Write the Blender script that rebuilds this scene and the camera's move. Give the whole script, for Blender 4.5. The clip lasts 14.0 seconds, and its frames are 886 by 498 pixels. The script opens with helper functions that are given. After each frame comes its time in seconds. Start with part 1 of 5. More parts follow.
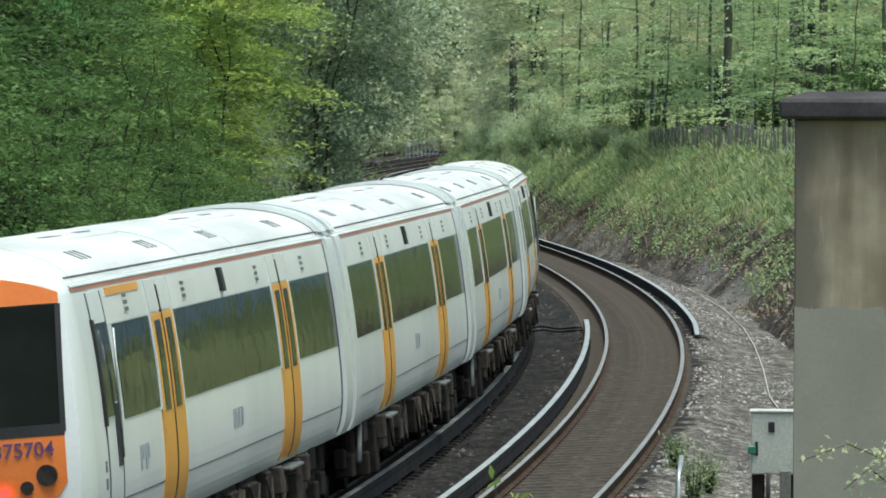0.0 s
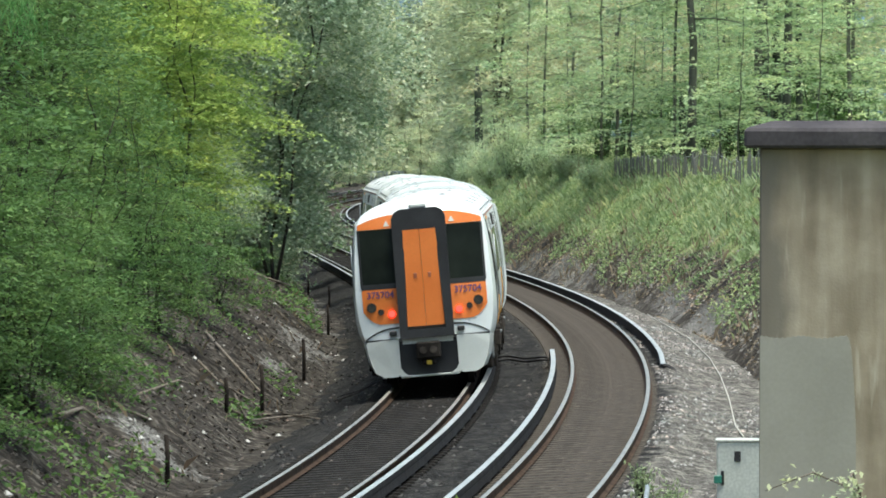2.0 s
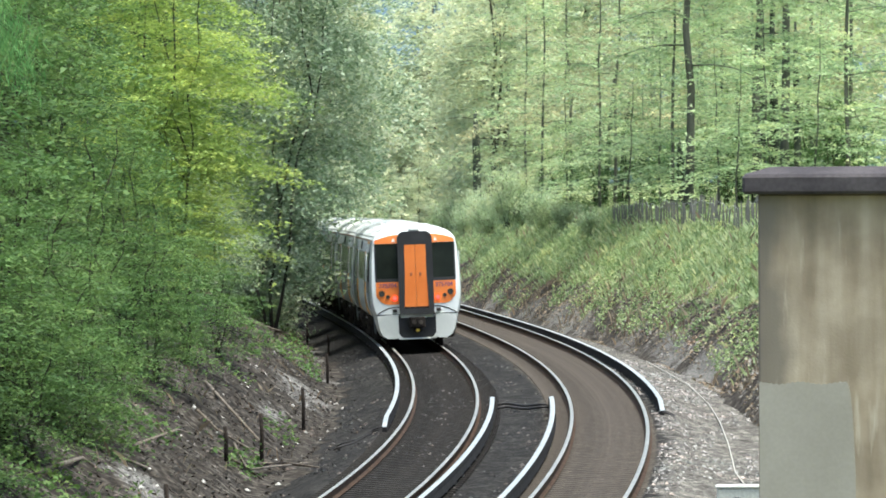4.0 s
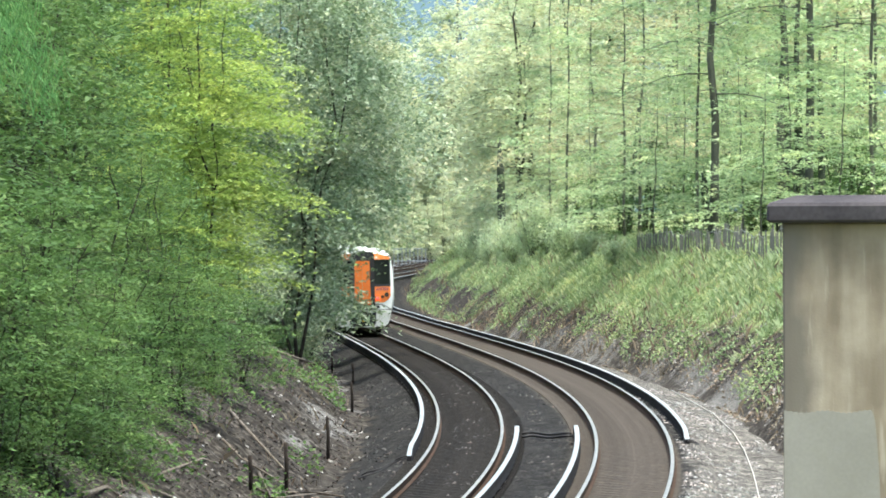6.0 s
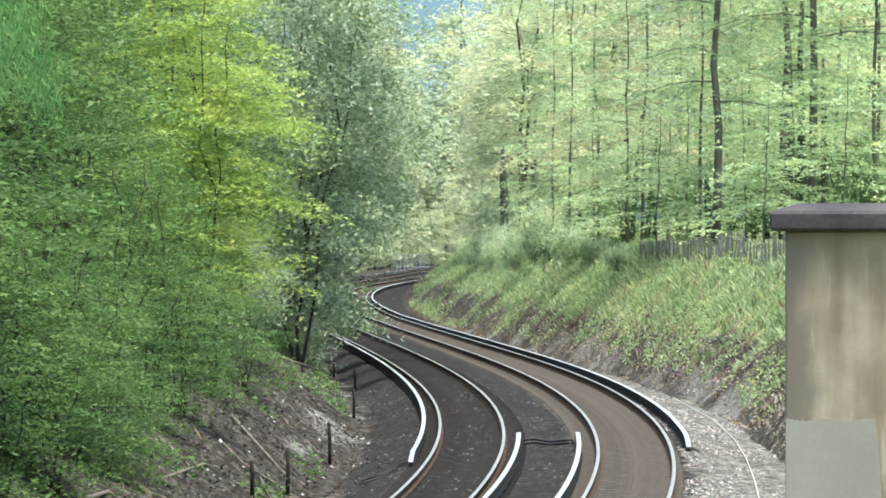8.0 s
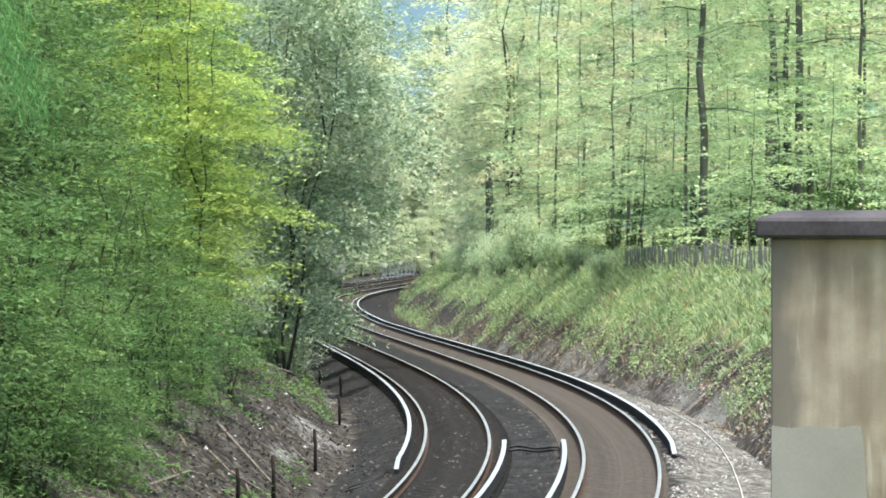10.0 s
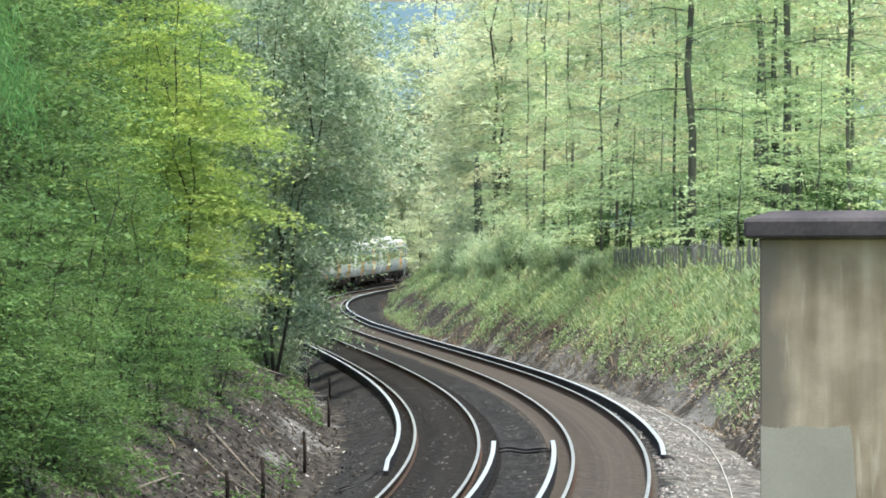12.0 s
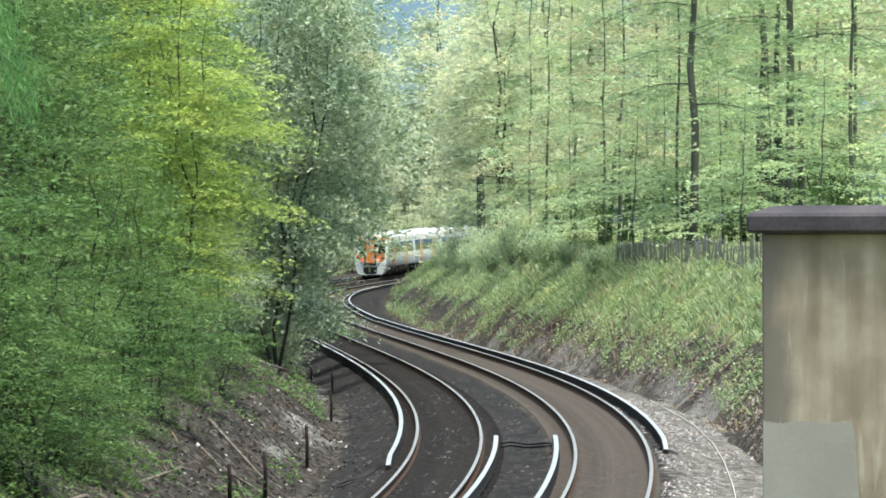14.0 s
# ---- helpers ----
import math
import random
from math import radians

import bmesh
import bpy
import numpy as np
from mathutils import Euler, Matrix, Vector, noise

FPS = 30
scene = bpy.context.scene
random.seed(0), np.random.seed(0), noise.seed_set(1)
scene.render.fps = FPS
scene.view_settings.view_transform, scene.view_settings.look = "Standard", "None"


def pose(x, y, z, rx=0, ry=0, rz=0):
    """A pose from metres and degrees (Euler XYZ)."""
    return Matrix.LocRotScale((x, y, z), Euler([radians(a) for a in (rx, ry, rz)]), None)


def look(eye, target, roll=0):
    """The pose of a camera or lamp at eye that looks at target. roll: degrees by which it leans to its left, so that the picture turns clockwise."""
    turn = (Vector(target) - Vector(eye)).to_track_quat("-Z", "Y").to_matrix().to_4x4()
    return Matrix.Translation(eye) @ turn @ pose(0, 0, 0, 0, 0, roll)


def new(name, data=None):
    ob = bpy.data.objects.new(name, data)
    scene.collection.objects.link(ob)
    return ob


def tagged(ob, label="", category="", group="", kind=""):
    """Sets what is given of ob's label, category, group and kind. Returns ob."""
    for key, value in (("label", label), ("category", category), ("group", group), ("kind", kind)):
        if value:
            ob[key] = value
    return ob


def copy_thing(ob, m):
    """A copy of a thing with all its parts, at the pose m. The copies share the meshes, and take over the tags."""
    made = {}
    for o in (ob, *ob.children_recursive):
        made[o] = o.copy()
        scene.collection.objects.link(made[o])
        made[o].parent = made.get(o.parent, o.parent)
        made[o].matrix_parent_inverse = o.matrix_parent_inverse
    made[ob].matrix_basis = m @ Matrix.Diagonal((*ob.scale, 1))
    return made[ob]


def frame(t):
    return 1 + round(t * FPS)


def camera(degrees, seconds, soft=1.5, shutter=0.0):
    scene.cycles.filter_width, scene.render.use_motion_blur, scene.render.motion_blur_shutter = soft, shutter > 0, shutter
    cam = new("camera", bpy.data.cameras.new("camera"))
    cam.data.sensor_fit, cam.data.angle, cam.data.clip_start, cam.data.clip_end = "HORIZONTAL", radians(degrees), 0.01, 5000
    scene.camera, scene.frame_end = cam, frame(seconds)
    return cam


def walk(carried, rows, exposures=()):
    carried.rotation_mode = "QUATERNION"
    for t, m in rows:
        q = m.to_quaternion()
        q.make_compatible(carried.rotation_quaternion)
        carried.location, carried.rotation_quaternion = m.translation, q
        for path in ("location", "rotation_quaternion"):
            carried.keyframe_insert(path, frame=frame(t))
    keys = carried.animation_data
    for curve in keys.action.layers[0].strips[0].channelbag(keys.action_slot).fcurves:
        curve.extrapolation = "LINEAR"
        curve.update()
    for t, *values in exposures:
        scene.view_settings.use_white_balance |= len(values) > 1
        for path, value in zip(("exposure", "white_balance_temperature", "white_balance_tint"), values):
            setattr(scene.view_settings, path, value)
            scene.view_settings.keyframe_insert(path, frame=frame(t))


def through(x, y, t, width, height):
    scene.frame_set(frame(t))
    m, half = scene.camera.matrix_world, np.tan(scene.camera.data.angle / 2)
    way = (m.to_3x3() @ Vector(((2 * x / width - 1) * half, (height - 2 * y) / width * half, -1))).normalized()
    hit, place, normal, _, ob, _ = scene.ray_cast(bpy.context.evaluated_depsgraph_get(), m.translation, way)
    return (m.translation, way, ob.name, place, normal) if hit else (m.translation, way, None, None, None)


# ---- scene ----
cam = camera(8.186, 14.0, soft=1.8)
EYE = (0.0, 0.0, 4.576)
# seconds, turn to the left, tilt, roll, in degrees
TURNS = [(0, 0.0347, -1.2445, 0.200),
         (0.5, -0.0528, -1.1643, 0.201),
         (1, -0.1049, -1.1538, 0.091),
         (1.5, -0.0958, -1.1281, 0.064),
         (2, -0.2845, -0.9658, 0.055),
         (2.5, -0.5484, -0.7907, -0.040),
         (3, -0.3886, -0.6451, -0.104),
         (3.5, -0.3647, -0.5642, -0.122),
         (4, -0.2972, -0.5234, -0.243),
         (6.5, -0.0234, -0.2116, -0.247),
         (7, 0.0323, -0.1989, -0.185),
         (7.5, 0.0000, -0.2043, -0.055),
         (10, -0.1805, -0.1316, -0.012),
         (10.5, -0.3122, -0.1313, -0.071),
         (11, -0.2966, -0.1243, -0.071),
         (11.5, -0.2808, -0.1539, -0.071),
         (12, -0.2850, -0.1184, -0.195),
         (12.5, -0.2693, -0.1027, -0.195),
         (13, -0.2626, -0.1496, -0.217),
         (13.5, -0.2561, -0.1697, -0.052),
         (14, -0.2610, -0.1692, -0.135)]


def aim(turn, tilt, roll):
    return pose(*EYE, 0, 0, turn) @ pose(0, 0, 0, 90 + tilt) @ pose(0, 0, 0, 0, 0, roll)


walk(cam, [(t, aim(a, b, c)) for t, a, b, c in TURNS],
     exposures=[(0, 0.27, 6330, -3), (0.7, 0.16, 6330, -3), (1.5, 0.41, 6300, -4), (2.2, 0.78, 6400, 0), (3.2, 1.07, 6400, 1), (4.2, 1.09, 6400, 2), (6.3, 1.30, 6400, 2), (9.0, 1.27, 6400, 2), (11.0, 1.23, 6400, 2), (12.0, 1.13, 6400, 2), (14, 1.07, 6400, 2)])

# ---- light ----
world = bpy.data.worlds.new("overcast_sky")
scene.world = world
world.use_nodes = True
wn = world.node_tree
sky = wn.nodes.new("ShaderNodeTexSky")
sky.sky_type, sky.sun_disc = "NISHITA", False
sky.sun_elevation, sky.sun_rotation = radians(76), radians(142)
sky.air_density, sky.dust_density = 1.0, 4.0
wn.links.new(sky.outputs[0], wn.nodes["Background"].inputs[0])
wn.nodes["Background"].inputs[1].default_value = 0.15
sun = new("sun", bpy.data.lights.new("sun", "SUN"))
sun.data.energy, sun.data.angle, sun.data.color = 2.8, radians(22), (1.0, 0.97, 0.94)
sun.matrix_world = look((12, -15, 80), (0, 0, 0))


# ---- materials ----
def material(name, rough=0.7, metal=0.0):
    m = bpy.data.materials.new(name)
    m.use_nodes = True
    b = m.node_tree.nodes["Principled BSDF"]
    b.inputs["Roughness"].default_value, b.inputs["Metallic"].default_value = rough, metal
    if rough >= 0.8:
        b.inputs["Specular IOR Level"].default_value = 0.1
    return m, m.node_tree, b


def ramp(nt, fac, stops):
    r = nt.nodes.new("ShaderNodeValToRGB")
    while len(r.color_ramp.elements) < len(stops):
        r.color_ramp.elements.new(0.5)
    for e, (p, c) in zip(r.color_ramp.elements, stops):
        e.position, e.color = p, (*c, 1)
    nt.links.new(fac, r.inputs[0])
    return r.outputs[0]


def noise_tex(nt, scale, detail=4, vector=None, stretch=None):
    n = nt.nodes.new("ShaderNodeTexNoise")
    n.inputs["Scale"].default_value, n.inputs["Detail"].default_value = scale, detail
    if vector is None:
        vector = nt.nodes.new("ShaderNodeTexCoord").outputs["Object"]
    if stretch:
        mp = nt.nodes.new("ShaderNodeMapping")
        mp.inputs["Scale"].default_value = stretch
        nt.links.new(vector, mp.inputs[0])
        vector = mp.outputs[0]
    nt.links.new(vector, n.inputs["Vector"])
    return n.outputs["Fac"]


def mix(nt, fac, a, b, mode="MIX"):
    n = nt.nodes.new("ShaderNodeMix")
    n.data_type, n.blend_type = "RGBA", mode
    for sock, v in ((n.inputs[0], fac), (n.inputs[6], a), (n.inputs[7], b)):
        if isinstance(v, (int, float)):
            sock.default_value = v
        elif isinstance(v, tuple):
            sock.default_value = (*v, 1)
        else:
            nt.links.new(v, sock)
    return n.outputs[2]


def bump(nt, b, fac, strength=0.3, dist=0.02):
    n = nt.nodes.new("ShaderNodeBump")
    n.inputs["Strength"].default_value, n.inputs["Distance"].default_value = strength, dist
    nt.links.new(fac, n.inputs["Height"])
    nt.links.new(n.outputs[0], b.inputs["Normal"])


def worn(name, c1, c2, scale=1.5, fine=40.0, rough=0.7, metal=0.0, rel=0.2, stretch=None, dist=0.01, low=0.75):
    """Two colours in stains, fine grain over them, and relief."""
    m, nt, b = material(name, rough, metal)
    big = ramp(nt, noise_tex(nt, scale, 5, stretch=stretch), [(0.35, c1), (0.65, c2)])
    g = noise_tex(nt, fine, 3)
    grain = ramp(nt, g, [(0.3, (low, low, low)), (0.7, (1.0, 1.0, 1.0))])
    nt.links.new(mix(nt, 1.0, big, grain, "MULTIPLY"), b.inputs["Base Color"])
    if rel:
        bump(nt, b, g, rel, dist)
    return m


def leaf_mat(name, c1, c2, c3, through=0.45):
    m, nt, b = material(name, 0.55)
    geo = nt.nodes.new("ShaderNodeNewGeometry")
    col = ramp(nt, geo.outputs["Random Per Island"], [(0.0, c1), (0.5, c2), (1.0, c3)])
    b.inputs["Specular IOR Level"].default_value = 0.25
    clump = ramp(nt, noise_tex(nt, 0.8, 4), [(0.3, (0.56, 0.65, 0.64)), (0.5, (0.99, 0.98, 1.02)), (0.7, (1.36, 1.12, 1.03))])
    col = mix(nt, 1.0, col, clump, "MULTIPLY")
    nt.links.new(col, b.inputs["Base Color"])
    t = nt.nodes.new("ShaderNodeBsdfTranslucent")
    nt.links.new(col, t.inputs["Color"])
    s = nt.nodes.new("ShaderNodeMixShader")
    s.inputs[0].default_value = through
    nt.links.new(b.outputs[0], s.inputs[1])
    nt.links.new(t.outputs[0], s.inputs[2])
    nt.links.new(s.outputs[0], nt.nodes["Material Output"].inputs[0])
    return m


M = {}


def trackbed_mat():
    """Dark ballast, rusty under the right-hand track, pale gravel along the cess, by the bed's own shares."""
    m, nt, b = material("track_ballast", 0.95)
    co = nt.nodes.new("ShaderNodeTexCoord").outputs["Object"]
    v = nt.nodes.new("ShaderNodeTexVoronoi")
    v.inputs["Scale"].default_value = 15
    nt.links.new(co, v.inputs["Vector"])
    stone = nt.nodes.new("ShaderNodeSeparateColor")
    nt.links.new(v.outputs["Color"], stone.inputs[0])
    fac = stone.outputs[0]
    # dark stone, its colour lowered further to hold the cutting's shade
    dark = ramp(nt, fac, [(0.1, (0.008, 0.0075, 0.0072)), (0.6, (0.019, 0.018, 0.017)), (0.95, (0.055, 0.053, 0.05))])
    rust = ramp(nt, fac, [(0.1, (0.022, 0.0195, 0.0165)), (0.6, (0.05, 0.0445, 0.037)), (0.95, (0.115, 0.103, 0.087))])
    pale = ramp(nt, fac, [(0.1, (0.035, 0.032, 0.028)), (0.5, (0.10, 0.093, 0.082)), (0.95, (0.27, 0.255, 0.23))])
    col = dark
    n = noise_tex(nt, 1.0, 8, co, (2.4, 1.1, 1))
    for name, c in (("rust", rust), ("pale", pale)):
        a = nt.nodes.new("ShaderNodeAttribute")
        a.attribute_name = name
        s = nt.nodes.new("ShaderNodeMath")
        s.operation = "ADD"
        nt.links.new(a.outputs["Fac"], s.inputs[0])
        nt.links.new(n, s.inputs[1])
        col = mix(nt, ramp(nt, s.outputs[0], [(0.8, (0, 0, 0)), (1.15, (1, 1, 1))]), col, c)
    patch = ramp(nt, noise_tex(nt, 1.0, 8, co, (3.2, 1.0, 1)), [(0.36, (0.62, 0.61, 0.6)), (0.5, (0.95, 0.95, 0.95)), (0.64, (1.4, 1.38, 1.34))])
    nt.links.new(mix(nt, 1.0, col, patch, "MULTIPLY"), b.inputs["Base Color"])
    bump(nt, b, v.outputs["Distance"], 0.6, 0.05)
    return m


M["bed"] = trackbed_mat()
M["sleeper"] = worn("weathered_sleeper", (0.058, 0.05, 0.042), (0.092, 0.078, 0.066), 2, 30, 0.9)
# left-hand sleepers, darkened along with the shade-toned ballast around them
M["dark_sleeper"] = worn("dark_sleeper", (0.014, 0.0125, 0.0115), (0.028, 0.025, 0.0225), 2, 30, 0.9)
M["rail_side"] = worn("rusty_rail", (0.04, 0.024, 0.016), (0.08, 0.052, 0.036), 3, 60, 0.85)
M["rail_top"] = worn("polished_rail_head", (0.36, 0.345, 0.30), (0.52, 0.50, 0.44), 2, 80, 0.42, 0.7, 0.05)
M["third_top"] = worn("conductor_rail_top", (0.42, 0.44, 0.43), (0.58, 0.60, 0.58), 2, 60, 0.45, 0.5, 0.05)
M["third_side"] = worn("conductor_rail_side", (0.018, 0.017, 0.018), (0.036, 0.034, 0.035), 3, 60, 0.8)
M["white"] = worn("white_train_paint", (0.70, 0.74, 0.73), (0.80, 0.83, 0.82), 1.1, 25, 0.22, 0, 0, (1, 0.5, 0.25), low=0.95)
M["roof"] = worn("train_roof_paint", (0.56, 0.58, 0.55), (0.80, 0.81, 0.79), 1.3, 12, 0.4, 0, 0.02, (1.6, 0.22, 1), low=0.88)
M["pale"] = worn("pale_grey_train_paint", (0.60, 0.62, 0.58), (0.67, 0.69, 0.65), 0.7, 25, 0.4, 0, 0, low=0.95)
M["orange"] = worn("orange_door_paint", (0.66, 0.30, 0.035), (0.74, 0.36, 0.05), 1.2, 30, 0.4, 0, 0, low=0.92)
M["cab_orange"] = worn("orange_cab_paint", (0.78, 0.20, 0.035), (0.86, 0.24, 0.05), 1.2, 30, 0.4, 0, 0, low=0.92)
M["red_line"] = worn("red_brown_stripe", (0.38, 0.11, 0.05), (0.45, 0.15, 0.07), 1.2, 30, 0.4, 0, 0)
M["glass"] = worn("dark_train_glass", (0.010, 0.013, 0.011), (0.02, 0.025, 0.02), 0.9, 3, 0.08, 0, 0)
M["glass"].node_tree.nodes["Principled BSDF"].inputs["IOR"].default_value = 1.115
_g = M["glass"].node_tree
bump(_g, _g.nodes["Principled BSDF"], noise_tex(_g, 1.6, 3), 0.5, 0.03)
M["black"] = worn("black_rubber", (0.012, 0.012, 0.013), (0.025, 0.025, 0.027), 2, 30, 0.6)
M["under"] = worn("grimy_underframe", (0.014, 0.012, 0.011), (0.042, 0.036, 0.031), 3, 25, 0.85)
M["grime"] = worn("brown_grime", (0.03, 0.026, 0.022), (0.085, 0.072, 0.062), 4, 25, 0.85)
M["grey"] = worn("grey_grille", (0.10, 0.11, 0.11), (0.16, 0.17, 0.17), 3, 25, 0.6)
M["purple"] = worn("purple_lettering", (0.10, 0.05, 0.16), (0.13, 0.07, 0.20), 3, 25, 0.5, 0, 0)
M["greyblue"] = worn("grey_blue_print", (0.30, 0.33, 0.37), (0.38, 0.41, 0.45), 6, 25, 0.5, 0, 0)
M["yellow"] = worn("yellow_paint", (0.6, 0.4, 0.03), (0.65, 0.45, 0.05), 3, 25, 0.5, 0, 0)
m_, nt_, b_ = material("red_tail_lamp", 0.3)
b_.inputs["Base Color"].default_value = (0.5, 0.01, 0.01, 1)
b_.inputs["Emission Color"].default_value = (1.0, 0.025, 0.02, 1)
b_.inputs["Emission Strength"].default_value = 4.0
M["tail"] = m_
M["bark"] = worn("grey_brown_bark", (0.035, 0.032, 0.026), (0.075, 0.066, 0.052), 3, 25, 0.95, 0, 0.6, (1, 1, 0.25))
M["beech_bark"] = worn("grey_green_beech_bark", (0.085, 0.088, 0.07), (0.17, 0.17, 0.14), 3, 25, 0.95, 0, 0.4, (1, 1, 0.25))
M["ivy_bark"] = worn("dark_ivied_bark", (0.035, 0.046, 0.032), (0.085, 0.095, 0.07), 3, 12, 0.95, 0, 0.6)
M["dead"] = worn("dead_wood", (0.13, 0.105, 0.085), (0.27, 0.235, 0.195), 4, 30, 0.9)
M["paling"] = worn("grey_weathered_paling", (0.13, 0.13, 0.12), (0.24, 0.235, 0.22), 3, 20, 0.9, 0, 0.3, (1, 1, 0.2))
M["post"] = worn("dark_timber_post", (0.02, 0.016, 0.014), (0.045, 0.036, 0.03), 5, 40, 0.9)
M["coping"] = worn("dark_concrete_coping", (0.055, 0.05, 0.055), (0.10, 0.09, 0.095), 2.5, 30, 0.85)
M["cabinet"] = worn("pale_grey_cabinet", (0.50, 0.52, 0.47), (0.60, 0.62, 0.56), 3, 30, 0.6, 0, 0.05)
M["green"] = worn("green_plastic", (0.02, 0.16, 0.11), (0.03, 0.2, 0.14), 3, 30, 0.5)
M["cable"] = worn("black_cable", (0.015, 0.013, 0.013), (0.03, 0.027, 0.025), 3, 30, 0.7)
M["pale_cable"] = worn("pale_cable", (0.45, 0.43, 0.38), (0.6, 0.58, 0.52), 3, 30, 0.7)
M["chalk"] = worn("pale_stone", (0.45, 0.43, 0.40), (0.66, 0.64, 0.6), 4, 20, 0.9)
M["pebble"] = worn("grey_pebbles", (0.16, 0.15, 0.135), (0.42, 0.40, 0.37), 6, 20, 0.9)
M["galv"] = worn("galvanised_steel", (0.38, 0.41, 0.42), (0.5, 0.53, 0.54), 4, 30, 0.45, 0.6)
M["far_rail"] = worn("grey_blue_railing", (0.22, 0.26, 0.29), (0.32, 0.36, 0.39), 4, 30, 0.7)
M["leaf"] = leaf_mat("green_leaves", (0.062, 0.125, 0.034), (0.10, 0.188, 0.05), (0.165, 0.275, 0.082), 0.38)
M["leaf_yellow"] = leaf_mat("yellow_green_leaves", (0.25, 0.36, 0.085), (0.35, 0.475, 0.115), (0.49, 0.61, 0.19))
M["leaf_white"] = leaf_mat("pale_whitebeam_leaves", (0.16, 0.235, 0.115), (0.28, 0.375, 0.21), (0.50, 0.58, 0.42), 0.38)
# fresh beech green, made paler in part for haze over the wood
M["leaf_beech"] = leaf_mat("fresh_beech_leaves", (0.30, 0.42, 0.20), (0.41, 0.54, 0.28), (0.56, 0.68, 0.40), 0.45)
M["leaf_oak"] = leaf_mat("yellowish_oak_leaves", (0.34, 0.37, 0.19), (0.46, 0.48, 0.27), (0.60, 0.61, 0.39), 0.45)
# leaves paled to paint in the distance haze; the bramble uses them too
M["leaf_pale"] = leaf_mat("haze_paled_leaves", (0.44, 0.51, 0.30), (0.53, 0.60, 0.375), (0.63, 0.70, 0.46), 0.5)
M["needles"] = leaf_mat("blue_green_larch_needles", (0.085, 0.20, 0.055), (0.15, 0.335, 0.10), (0.25, 0.48, 0.17), 0.45)
M["grass"] = leaf_mat("spring_grass", (0.17, 0.235, 0.10), (0.31, 0.40, 0.185), (0.48, 0.56, 0.33), 0.4)
M["gravel"] = leaf_mat("mixed_gravel", (0.05, 0.047, 0.043), (0.17, 0.16, 0.145), (0.50, 0.48, 0.44), 0.0)
M["weed"] = leaf_mat("leafy_weeds", (0.12, 0.20, 0.07), (0.23, 0.34, 0.13), (0.40, 0.50, 0.26), 0.4)
M["ballast_stone"] = leaf_mat("ballast_stones", (0.008, 0.0075, 0.007), (0.03, 0.028, 0.026), (0.13, 0.12, 0.11), 0.0)
M["willow"] = leaf_mat("pale_willow_leaves", (0.40, 0.52, 0.27), (0.53, 0.64, 0.37), (0.66, 0.74, 0.49), 0.5)
M["lamp_glass"] = worn("dark_lamp_glass", (0.03, 0.03, 0.03), (0.06, 0.055, 0.05), 8, 30, 0.15, 0, 0)
M["litter"] = leaf_mat("leaf_litter", (0.012, 0.010, 0.008), (0.036, 0.029, 0.023), (0.16, 0.14, 0.12), 0.1)
M["dry"] = leaf_mat("dry_stalks", (0.12, 0.09, 0.06), (0.22, 0.18, 0.12), (0.34, 0.29, 0.2), 0.2)


def bank_ground():
    """Grey-brown soil with litter, turning to grass where the sheet's own share of turf says so."""
    m, nt, b = material("bank_soil_and_turf", 0.95)
    at = nt.nodes.new("ShaderNodeAttribute")
    at.attribute_name = "turf"
    # bare soil, likewise darkened for the shade of the trees
    soil = ramp(nt, noise_tex(nt, 4.5, 10), [(0.34, (0.012, 0.0105, 0.009)), (0.5, (0.032, 0.027, 0.022)), (0.62, (0.08, 0.07, 0.059)), (0.74, (0.2, 0.185, 0.165))])
    turf = ramp(nt, noise_tex(nt, 1.4, 8), [(0.3, (0.12, 0.15, 0.06)), (0.55, (0.24, 0.28, 0.12)), (0.75, (0.36, 0.37, 0.2))])
    n = noise_tex(nt, 0.9, 6)
    add = nt.nodes.new("ShaderNodeMath")
    add.operation = "ADD"
    nt.links.new(at.outputs["Fac"], add.inputs[0])
    nt.links.new(n, add.inputs[1])
    f = ramp(nt, add.outputs[0], [(0.85, (0, 0, 0)), (1.1, (1, 1, 1))])
    ch = nt.nodes.new("ShaderNodeAttribute")
    ch.attribute_name = "chalk"
    mul = nt.nodes.new("ShaderNodeMath")
    mul.operation = "ADD"
    nt.links.new(ch.outputs["Fac"], mul.inputs[0])
    nt.links.new(noise_tex(nt, 3.5, 9), mul.inputs[1])
    scree = ramp(nt, noise_tex(nt, 14, 6), [(0.35, (0.06, 0.056, 0.052)), (0.55, (0.155, 0.148, 0.138)), (0.72, (0.36, 0.35, 0.33))])
    col = mix(nt, f, soil, turf)
    col = mix(nt, ramp(nt, mul.outputs[0], [(0.8, (0, 0, 0)), (1.3, (1, 1, 1))]), col, scree)
    nt.links.new(col, b.inputs["Base Color"])
    bump(nt, b, noise_tex(nt, 9, 8), 0.8, 0.08)
    return m


M["bank"] = bank_ground()


